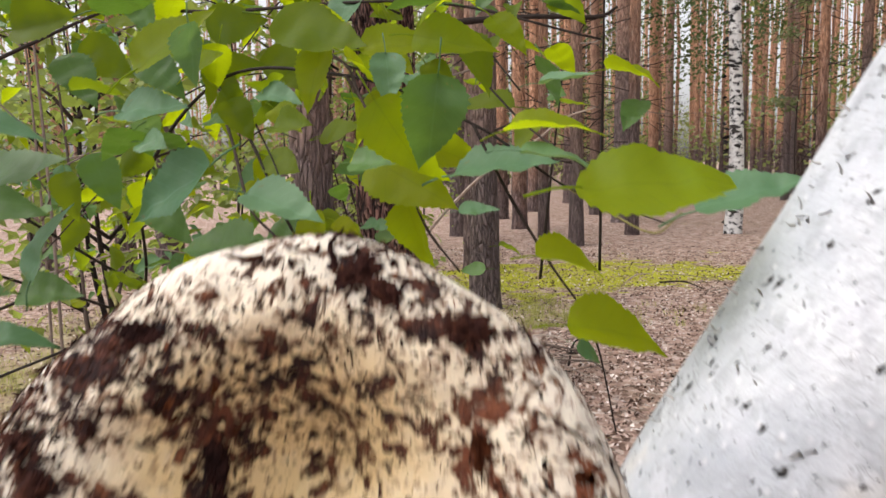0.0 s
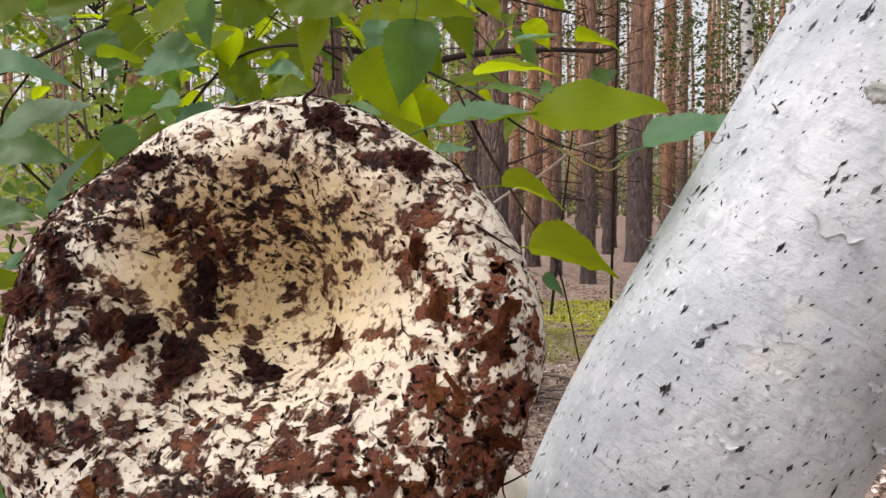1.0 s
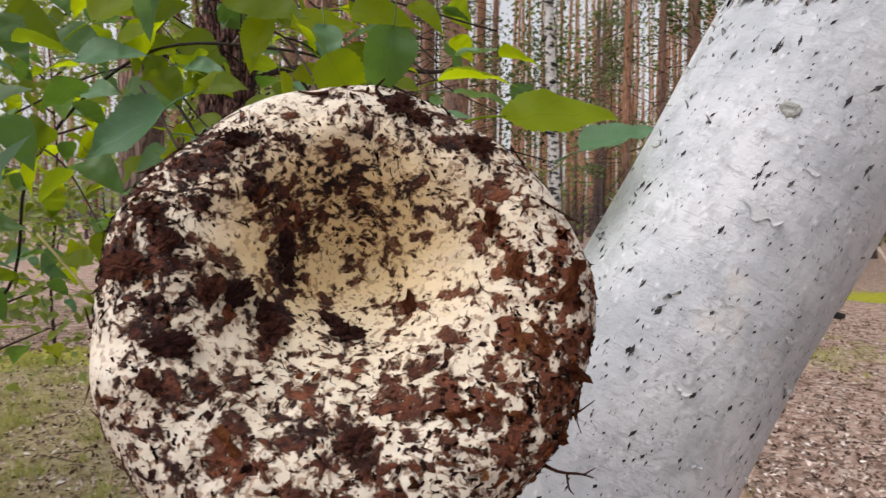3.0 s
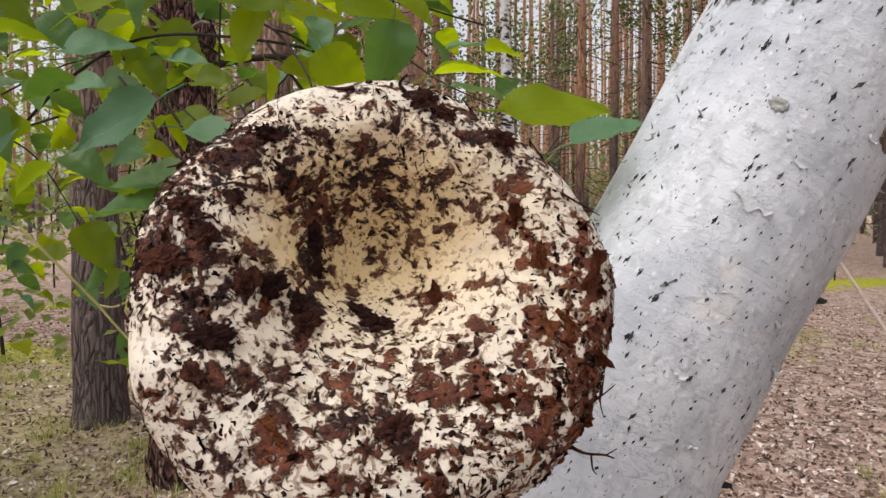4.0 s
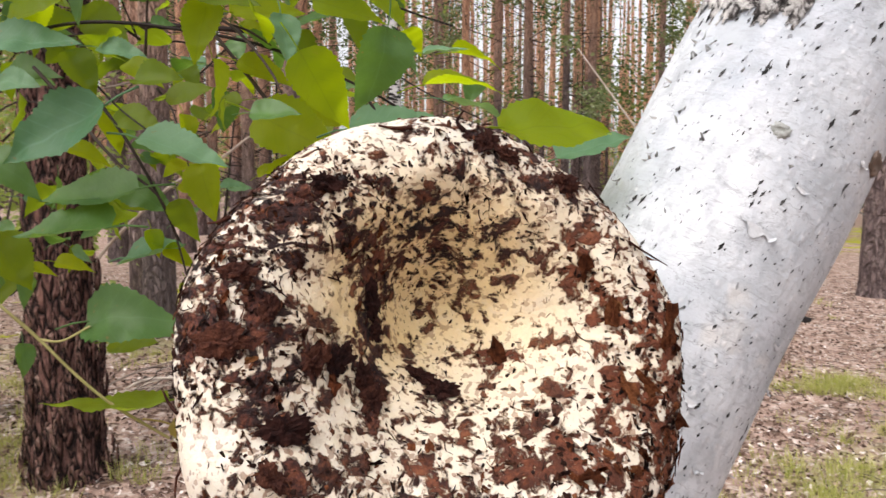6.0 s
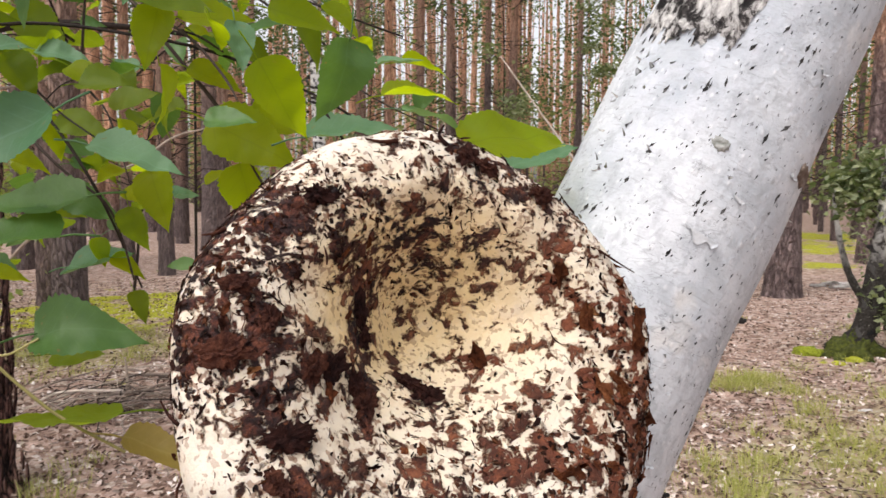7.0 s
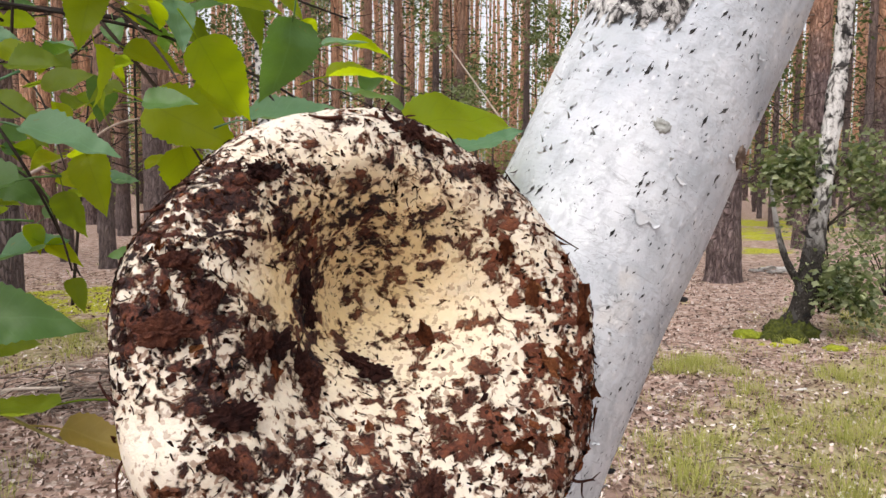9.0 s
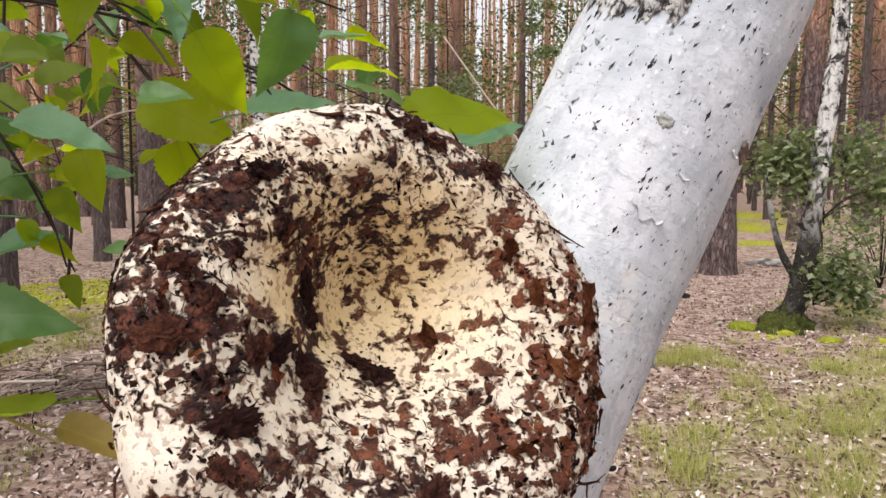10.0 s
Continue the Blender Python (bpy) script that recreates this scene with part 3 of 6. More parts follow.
def near_pine():
    """The nearest pine, with plates of bark and a long bare branch."""
    x, y = -0.87, 3.45
    tree = empty("pine_tree", pose(x, y, floor_height(x, y)), "old pine with dark flaking plated bark and bare branch", "tree", "pines of the forest")
    rng = random.Random(77)
    line = [(0.03, 0, -0.1), (0.0, 0, 0.2), (-0.02, 0, 1.2), (0.02, 0.02, 3.0), (0.1, 0.1, 9), (0.1, 0.2, 18)]
    tube_part("trunk", line, [0.20, 0.155, 0.135, 0.13, 0.115, 0.07, 0.03], 40, OLD_PINE, tree, rough=0.14, scale=9, n=110)
    tube_part("bare_branch", [(0.06, -0.02, 1.78), (0.11, -0.04, 1.86), (0.17, -0.03, 1.925), (0.40, -0.02, 1.965), (0.72, 0.02, 1.975), (0.98, 0.05, 1.965), (1.07, 0.08, 2.01)],
              [0.024, 0.02, 0.017, 0.013, 0.011, 0.005], 8, TWIG, tree, "dark crooked bare branch", rough=0.3, scale=30, n=30)
    for k in range(5):
        a, z, l = rng.uniform(0, 6.28), rng.uniform(1.7, 4.5), rng.uniform(0.3, 0.9)
        s, d = Vector((0, 0, z)), Vector((math.cos(a), math.sin(a), 0.1))
        tube_part("dead_branch", [s, s + d * l * 0.5, s + d * l + Vector((0, 0, -0.1))], [0.014, 0.009, 0.003], 5, DEAD, tree, n=6)
    centres = [(rng.gauss(0, 1), rng.gauss(0, 1), rng.uniform(11, 18)) for k in range(16)]
    v, f = leaf_cloud(rng, centres, 620, 0.34, 0.5)
    raw("crown", v, f, NEEDLES, tree, smooth=False)
    plates = []
    for k in range(5):
        w, h = rng.uniform(0.016, 0.034), rng.uniform(0.07, 0.19)
        bm = bmesh.new()
        for i in range(4):
            for j in range(6):
                u, v = i / 3 - 0.5, j / 5 - 0.5
                edge = max(abs(u), abs(v)) * 2
                jut = 0.013 * (1 - edge ** 3) + 0.003 * rng.random()
                bm.verts.new((u * w * (1 + 0.25 * rng.uniform(-1, 1)), -jut, v * h * (1 + 0.2 * rng.uniform(-1, 1))))
        bm.verts.ensure_lookup_table()
        for i in range(3):
            for j in range(5):
                bm.faces.new([bm.verts[q] for q in (i * 6 + j, (i + 1) * 6 + j, (i + 1) * 6 + j + 1, i * 6 + j + 1)])
        me = bpy.data.meshes.new("bark_plate")
        bm.to_mesh(me)
        bm.free()
        me.materials.append(OLD_PINE)
        plates.append(me)
    for k in range(290):
        a, z = rng.uniform(math.pi * 0.9, math.pi * 2.1), rng.uniform(0.03, 2.2)
        r = float(np.interp(z, [0, 0.25, 1, 3], [0.192, 0.153, 0.135, 0.129]))
        ob = new("bark_plate", plates[k % 5])
        ob.parent = tree
        ob.matrix_basis = pose(r * math.cos(a), r * math.sin(a), z, rng.uniform(-6, 6), rng.uniform(-10, 10), math.degrees(a) + 90)


near_pine()


def distant_woods():
    rng = random.Random(21)
    chunks = []
    for k in range(1350):
        a, d = rng.uniform(-1.25, 1.6), rng.uniform(42, 115)
        if a < -0.35 and rng.random() < 0.6:
            continue
        if abs(a - 0.122) < 0.008:
            continue
        x, y, r = d * math.sin(a), d * math.cos(a), rng.uniform(0.09, 0.16)
        h = rng.uniform(17, 23)
        v, f, _ = tube([(x, y, -0.2), (x + rng.uniform(-0.2, 0.2), y, h * 0.5), (x + rng.uniform(-0.4, 0.4), y, h)], [r, r * 0.8, r * 0.3], 6, cap=False)
        chunks.append((v, f))
    v, f = joined(chunks)
    tagged(raw("distant_trunks", v, f, PINE), "far pine trunks standing close together", "trees", kind="stuff")
    centres = []
    for k in range(1500):
        a, d = rng.uniform(-1.25, 1.6), 26 + 70 * rng.random() ** 0.7
        if a < -0.35 and rng.random() < 0.5:
            continue
        z = rng.choice((rng.uniform(0.5, 6), rng.uniform(3, 24)))
        if abs(a - 0.122) < 0.022 and z > 7:
            continue
        centres.append((d * math.sin(a), d * math.cos(a), z))
    v, f = leaf_cloud(rng, centres, 150000, 0.24, 1.2, 0.9)
    tagged(raw("distant_foliage", v, f, FAR_GREEN, smooth=False), "pale green far foliage between the trunks", "foliage", kind="stuff")


distant_woods()


def undergrowth():
    """Dead side twigs and hanging needle sprays between the trunks."""
    rng = random.Random(23)
    chunks = []
    for k in range(8500):
        x, y, r = spots[rng.randrange(len(spots))]
        if y < 5 or x * x + y * y < 90:
            continue
        z, a, l = rng.uniform(1.2, 9), rng.uniform(0, 6.28), rng.uniform(0.3, 1.3)
        s, d = Vector((x, y, z)), Vector((math.cos(a), math.sin(a), rng.uniform(-0.5, 0.4))) * l
        q, g, _ = tube([s, s + d * 0.5 + Vector((rng.gauss(0, 0.06), rng.gauss(0, 0.06), rng.gauss(0, 0.08))), s + d + Vector((0, 0, rng.gauss(0, 0.12)))], [0.013, 0.010, 0.004], 3, cap=False)
        chunks.append((q, g))
    q, g = joined(chunks)
    tagged(raw("dead_twigs", q, g, TWIG), "bare dead twigs on the pine trunks", "twigs", kind="stuff")
    centres = []
    for k in range(150):
        a, d = rng.uniform(-0.2, 1.2), rng.uniform(17, 40)
        centres.append((d * math.sin(a), d * math.cos(a), rng.uniform(3.5, 11)))
    v, f = leaf_cloud(rng, centres, 36000, 0.13, 0.55, 0.8)
    tagged(raw("needle_sprays", v, f, NEEDLES, smooth=False), "dark green needle sprays between the trunks", "foliage", kind="stuff")


undergrowth()


def birch_tree(name, x, y, r, height, seed, label, leaves=500, low=4.0):
    rng = random.Random(seed)
    tree = empty(name, pose(x, y, floor_height(x, y)), label, "tree")
    line = [(0, 0, -0.1), (0.03, 0, 1.5), (rng.uniform(-0.15, 0.15), 0, height * 0.5), (rng.uniform(-0.4, 0.4), 0.1, height)]
    v, f, uv = tube(path_points(line, 40), list(np.linspace(r * 1.15, r * 0.3, 40)), 14, 0.06, 6)
    ob = raw("trunk", v, f, FAR_BIRCH, tree)
    bark_uv(ob, uv)
    nick = nick_mesh(rng, 0.13, 0.045, 0.002, BLACK)
    for k in range(130):
        z, a = rng.uniform(0.2, height * 0.55), rng.uniform(0, 6.28)
        rr = float(np.interp(z / height, [0, 1], [r * 1.15, r * 0.3])) * 1.02
        px = float(np.interp(z / height, [0, 0.5, 1], [0.0, line[2][0], line[3][0]]))
        o = new("bark_mark", nick)
        o.parent = tree
        o.matrix_basis = Matrix.LocRotScale((px + rr * math.cos(a), rr * math.sin(a), z), Euler((radians(90), radians(90), a + radians(90))), (rng.uniform(0.8, 2.0),) * 3)
    centres = [(rng.gauss(0, 0.7), rng.gauss(0, 0.7), rng.uniform(low, height)) for k in range(26)]
    v, f = leaf_cloud(rng, centres, leaves, 0.11, 0.4)
    raw("crown", v, f, FOLIAGE, tree, smooth=False)
    return tree


def bark_uv(ob, uv):
    a = ob.data.attributes.new("bark", "FLOAT_VECTOR", "POINT")
    a.data.foreach_set("vector", [c for u, v in uv for c in (u, v, 0.0)])


def nick_mesh(rng, l, w, lift=0.0002, mat=NICK):
    bm = bmesh.new()
    ring = []
    for k in range(8):
        a = 2 * math.pi * k / 8
        j = rng.uniform(0.6, 1.15) * (1.0 if k % 2 == 0 else 0.72)
        ring.append(bm.verts.new((math.cos(a) * w * 0.5 * j + 0.15 * w * math.sin(a), math.sin(a) * l * 0.5 * j * (1.25 if k in (2, 6) else 1.0), 0)))
    top = bm.verts.new((0, 0, lift))
    for k in range(8):
        bm.faces.new((ring[k], ring[(k + 1) % 8], top))
    me = bpy.data.meshes.new("bark_mark")
    bm.to_mesh(me)
    bm.free()
    me.materials.append(mat)
    return me


birch_tree("birch_tree", 2.55, 13.45, 0.14, 12.0, 31, "slim white birch with black marks among the pines", 700)


def sapling(x, y, h, seed, label, material=FOLIAGE, count=900, size=0.07):
    rng = random.Random(seed)
    tree = empty("young_tree", pose(x, y, floor_height(x, y)), label, "sapling", "saplings of the undergrowth")
    tube_part("trunk", [(0, 0, -0.05), (rng.uniform(-0.12, 0.12), 0, h * 0.2), (rng.uniform(-0.12, 0.12), 0, h * 0.5), (rng.uniform(-0.3, 0.3), 0.1, h)], [0.016, 0.012, 0.004], 6, TWIG, tree, rough=0.2, n=14)
    centres = []
    for k in range(12):
        z = rng.uniform(h * 0.2, h)
        a, l = rng.uniform(0, 6.28), rng.uniform(0.3, 0.9) * (1.1 - z / h * 0.6)
        e = Vector((math.cos(a) * l, math.sin(a) * l, z + 0.3 * l))
        tube_part("branch", [(0, 0, z - 0.1), e * 0.5 + Vector((0, 0, z * 0.5)), e], [0.010, 0.007, 0.002], 4, TWIG, tree, n=6)
        centres += [tuple(e), tuple(e * 0.7 + Vector((0, 0, z * 0.3)))]
    v, f = leaf_cloud(rng, centres, count, size, 0.17)
    raw("crown", v, f, material, tree, smooth=False)


for k, (x, y, h) in enumerate(((-2.2, 3.2, 2.6), (-3.4, 4.6, 3.2), (-1.7, 5.6, 2.8), (-4.2, 6.4, 3.6), (-2.7, 8.0, 3.2), (-5.8, 7.0, 4.0), (-2.15, 2.95, 2.2), (-3.6, 11.5, 4.5), (-6.5, 11.0, 4.5), (-1.9, 7.2, 3.0), (-3.0, 6.2, 3.4), (-4.8, 5.0, 3.4), (-7.5, 9.0, 5.0), (-5.2, 12.5, 5.0), (-2.2, 10.2, 4.0), (-8.5, 13.5, 5.5), (-4.0, 15.0, 5.5))):
    sapling(x, y, h, 50 + k, "leafy birch sapling with thin dark stem")


for k, (x, y, h) in enumerate(((6.2, 13.5, 9.0), (8.4, 12.5, 8.5), (12.5, 14.0, 9.0), (10.5, 17.0, 9.0), (5.0, 19.0, 10.0))):
    sapling(x, y, h, 150 + k, "tall thin birch sapling with sparse green leaves", SHRUB, count=1300, size=0.10)


def dead_pole(x, y, h, lean, seed, mat, label):
    rng = random.Random(seed)
    ob = tube_part("dead_pole", [(x, y, -0.05), (x + lean[0] * 0.5 + rng.uniform(-0.05, 0.05), y + lean[1] * 0.5, h * 0.5), (x + lean[0], y + lean[1], h)], [0.018, 0.014, 0.006], 6, mat, rough=0.2, n=18)
    tagged(ob, label, "dead sapling")


dead_pole(0.22, 9.0, 4.6, (0.05, 0.0), 61, TWIG, "thin dark dead sapling standing upright")
dead_pole(4.4, 5.5, 2.55, (-1.5, 0.9), 62, PALE, "thin bleached dead branch leaning over")
ob = tube_part("dead_pole", [(-1.12, 4.45, -0.03), (-0.98, 4.30, 0.7), (-0.55, 4.15, 1.20), (-0.23, 4.10, 1.40), (-0.06, 4.10, 1.53), (0.11, 4.10, 1.587)], [0.012, 0.010, 0.009, 0.007, 0.004], 7, PALE, rough=0.25, scale=30, n=36)
tagged(ob, "thin bleached dead branch bent in an arch", "dead sapling")


def bark_scrap(x, y, size, seed):
    """A curled strip of white birch bark on the ground."""
    rng = random.Random(seed)
    bm = bmesh.new()
    grid = []
    for j in range(9):
        a = 2.2 * (j / 8 - 0.5)
        grid.append([bm.verts.new(((i / 10 - 0.5) * size * (1 + 0.25 * rng.uniform(-1, 1)), 0.3 * size * math.sin(a), 0.3 * size * math.cos(a) - 0.12 * size + 0.04 * size * rng.uniform(-1, 1))) for i in range(11)])
    for j in range(8):
        for i in range(10):
            bm.faces.new((grid[j][i], grid[j][i + 1], grid[j + 1][i + 1], grid[j + 1][i]))
    bmesh.ops.solidify(bm, geom=bm.faces[:], thickness=0.004)
    ob = part("bark_scrap", bm, WHITE_BARK)
    ob.matrix_basis = pose(x, y, floor_height(x, y) + 0.02, rng.uniform(-12, 12), rng.uniform(-14, 14), rng.uniform(0, 360))
    tagged(ob, "curled strip of white birch bark on litter", "bark", "bark strips on the ground")


for k, (x, y, size) in enumerate(((8.2, 7.05, 0.26), (8.45, 7.2, 0.22), (8.05, 7.3, 0.18), (8.3, 7.35, 0.24), (9.6, 7.0, 0.22), (5.2, 3.3, 0.07), (3.6, 2.95, 0.06), (4.8, 2.6, 0.08))):
    bark_scrap(x, y, size, 300 + k)
dead_pole(-0.45, 8.2, 2.5, (0.28, 0.1), 64, TWIG, "thin dark dead sapling standing upright")


def crooked_birch():
    """A small old birch with a mossy foot, a side stem and tufts of leaves."""
    x, y = 5.02, 4.14
    rng = random.Random(91)
    tree = empty("crooked_birch", pose(x, y, floor_height(x, y)) @ Matrix.Scale(1.0, 4), "crooked small birch with mossy foot and leafy tufts", "tree")
    line = [(-0.08, 0.1, -0.05), (0.0, 0.0, 0.18), (0.06, -0.05, 0.6), (0.09, -0.09, 1.2), (0.15, -0.15, 2.2), (0.22, -0.22, 3.6), (0.6, -0.5, 6.5)]
    v, f, uv = tube(path_points(line, 60), list(np.interp(np.linspace(0, 1, 60), [0, 0.08, 0.25, 0.6, 1], [0.17, 0.10, 0.085, 0.07, 0.03])), 18, 0.22, 14)
    bark_uv(raw("trunk", v, f, OLD_BIRCH, tree), uv)
    stem = [(0.02, -0.03, 0.35), (-0.12, 0.06, 0.65), (-0.2, 0.12, 1.05), (-0.22, 0.14, 1.3)]
    v, f, uv = tube(path_points(stem, 20), list(np.linspace(0.034, 0.012, 20)), 10, 0.3, 22)
    bark_uv(raw("side_stem", v, f, OLD_BIRCH, tree), uv)
    nick = nick_mesh(rng, 0.10, 0.05, 0.004, BLACK)
    pts = path_points(line, 60)
    for k in range(80):
        i, a = rng.randrange(3, 50), rng.uniform(0, 6.28)
        rr = float(np.interp(i / 59, [0, 0.08, 0.25, 0.6, 1], [0.17, 0.10, 0.085, 0.07, 0.03])) * 1.03
        o = new("bark_mark", nick)
        o.parent = tree
        o.matrix_basis = Matrix.LocRotScale(pts[i] + Vector((rr * math.cos(a), rr * math.sin(a), 0)), Euler((radians(90), rng.uniform(0, 3), a + radians(90))), (rng.uniform(0.4, 1.5),) * 3)
    bm = bmesh.new()
    bmesh.ops.create_icosphere(bm, subdivisions=4, radius=1)
    for q in bm.verts:
        k = 1 + 0.45 * noise.noise(q.co * 2.2) + 0.22 * noise.noise(q.co * 6) + 0.10 * noise.noise(q.co * 15)
        q.co = Vector(((q.co.x * 0.17 * k - 0.07) * (1.35 - 0.6 * q.co.z), (q.co.y * 0.15 * k + 0.02) * (1.35 - 0.6 * q.co.z), max(-0.05, q.co.z * 0.17 * k)))
    part("moss_cushion", bm, MOSS, tree, "green moss round the foot")
    tufts = (((-0.14, 0.12, 1.34), 0.11, 420), ((-0.02, 0.02, 1.22), 0.11, 300), ((0.02, 0.02, 1.50), 0.10, 240), ((0.34, -0.24, 1.40), 0.13, 400), ((0.48, -0.36, 1.12), 0.14, 420), ((0.26, -0.2, 0.45), 0.13, 520), ((0.10, -0.12, 0.42), 0.11, 330), ((0.42, -0.28, 0.25), 0.10, 260))
    for c, s, count in tufts:
        for j in range(3):
            e = Vector(c) + Vector((rng.gauss(0, s * 0.7), rng.gauss(0, s * 0.7), rng.gauss(0, s * 0.6)))
            b = Vector((0.1, -0.1, max(0.2, c[2] - 0.25)))
            tube_part("branch", [b, (b + e) * 0.5 + Vector((0, 0, 0.05)), e], [0.007, 0.005, 0.002], 5, TWIG, tree, n=7)
        v, f = leaf_cloud(rng, [c], count, 0.064, s * 0.85, 1.1)
        tagged(raw("leaf_tuft", v, f, SHRUB, tree, smooth=False), kind="stuff")


crooked_birch()


def moss_mound(x, y, r, seed):
    bm = bmesh.new()
    bmesh.ops.create_icosphere(bm, subdivisions=3, radius=1)
    for q in bm.verts:
        k = 1 + 0.4 * noise.noise(q.co * 2.4 + Vector((seed, 0, 0))) + 0.2 * noise.noise(q.co * 7)
        q.co = Vector((q.co.x * r * k, q.co.y * r * k, max(-0.02, q.co.z * r * 0.4 * k)))
    ob = part("moss_mound", bm, BRIGHT_MOSS)
    ob.matrix_basis = pose(x, y, floor_height(x, y))
    tagged(ob, "low mound of bright green moss on litter", "moss", "moss mounds")


for k, (x, y, r) in enumerate(((4.70, 4.35, 0.12), (4.80, 4.02, 0.07), (4.90, 3.70, 0.09), (5.25, 3.48, 0.08), (4.62, 4.0, 0.05))):
    moss_mound(x, y, r, 3.1 * k)


def bush(x, y, seed, count, s, h):
    rng = random.Random(seed)
    b = empty("bush", pose(x, y, floor_height(x, y)), "low leafy green bush on the forest floor", "bush")
    centres = [(rng.gauss(0, s), rng.gauss(0, s), rng.uniform(0.1, h)) for k in range(9)]
    for c in centres:
        tube_part("stem", [(0, 0, -0.03), (c[0] * 0.4, c[1] * 0.4, c[2] * 0.6), c], [0.008, 0.006, 0.002], 4, TWIG, b, n=6)
    v, f = leaf_cloud(rng, centres, count, 0.06, s * 0.45, 0.8)
    raw("leaves", v, f, SHRUB, b, smooth=False)


bush(7.75, 5.25, 101, 900, 0.34, 1.7)
bush(8.6, 6.6, 102, 500, 0.4, 0.9)

# ---------------------------------------------------------------- the leaning birch
BIRCH_LINE = [(0.02, 0.45, -0.12), (0.03, 0.44, 0.3), (0.075, 0.425, 0.75), (0.116, 0.421, 0.986), (0.142, 0.42, 1.073), (0.185, 0.419, 1.159), (0.233, 0.418, 1.246),
              (0.279, 0.417, 1.332), (0.33, 0.418, 1.42), (0.415, 0.424, 1.58), (0.595, 0.45, 2), (0.775, 0.52, 2.9), (0.965, 0.58, 4.2), (1.035, 0.63, 7)]
BIRCH_R = 0.074


def trunk_frame(s):
    """Centre, axis and radius of the leaning trunk at height s (metres)."""
    zs = [p[2] for p in TRUNK_PTS]
    i = min(max(int(np.searchsorted(zs, s)), 1), len(zs) - 1)
    t = (s - zs[i - 1]) / (zs[i] - zs[i - 1])
    c = TRUNK_PTS[i - 1].lerp(TRUNK_PTS[i], t)
    return c, (TRUNK_PTS[i] - TRUNK_PTS[i - 1]).normalized(), TRUNK_R[i - 1] * (1 - t) + TRUNK_R[i] * t


def on_trunk(s, a, lift=0.0):
    """A pose on the bark: at angle a (0: towards -y, positive: towards +x); y runs up the trunk, z stands off it."""
    c, d, r = trunk_frame(s)
    f = Vector((0, -1, 0))
    f = (f - d * f.dot(d)).normalized()
    g = d.cross(f)
    w = f * math.cos(a) + g * math.sin(a)
    q = c + w * r
    q = q + w * (r * 0.05 * noise.noise(Vector((q.x * 14, q.y * 14, q.z * 7))) + lift)
    x = d.cross(w)
    return Matrix(((x.x, d.x, w.x, q.x), (x.y, d.y, w.y, q.y), (x.z, d.z, w.z, q.z), (0, 0, 0, 1)))


coarse = path_points(BIRCH_LINE, 400)
TRUNK_PTS = [coarse[0]]
for p in coarse[1:]:
    step = 0.006 if 0.85 < p.z < 1.75 else 0.05
    while (p - TRUNK_PTS[-1]).length > step:
        TRUNK_PTS.append(TRUNK_PTS[-1] + (p - TRUNK_PTS[-1]).normalized() * step)
TRUNK_R = [float(np.interp(p.z, [-0.2, 0.0, 0.4, 1.1, 1.6, 3, 7], [0.13, 0.105, 0.085, BIRCH_R + 0.002, BIRCH_R - 0.003, 0.055, 0.02])) for p in TRUNK_PTS]


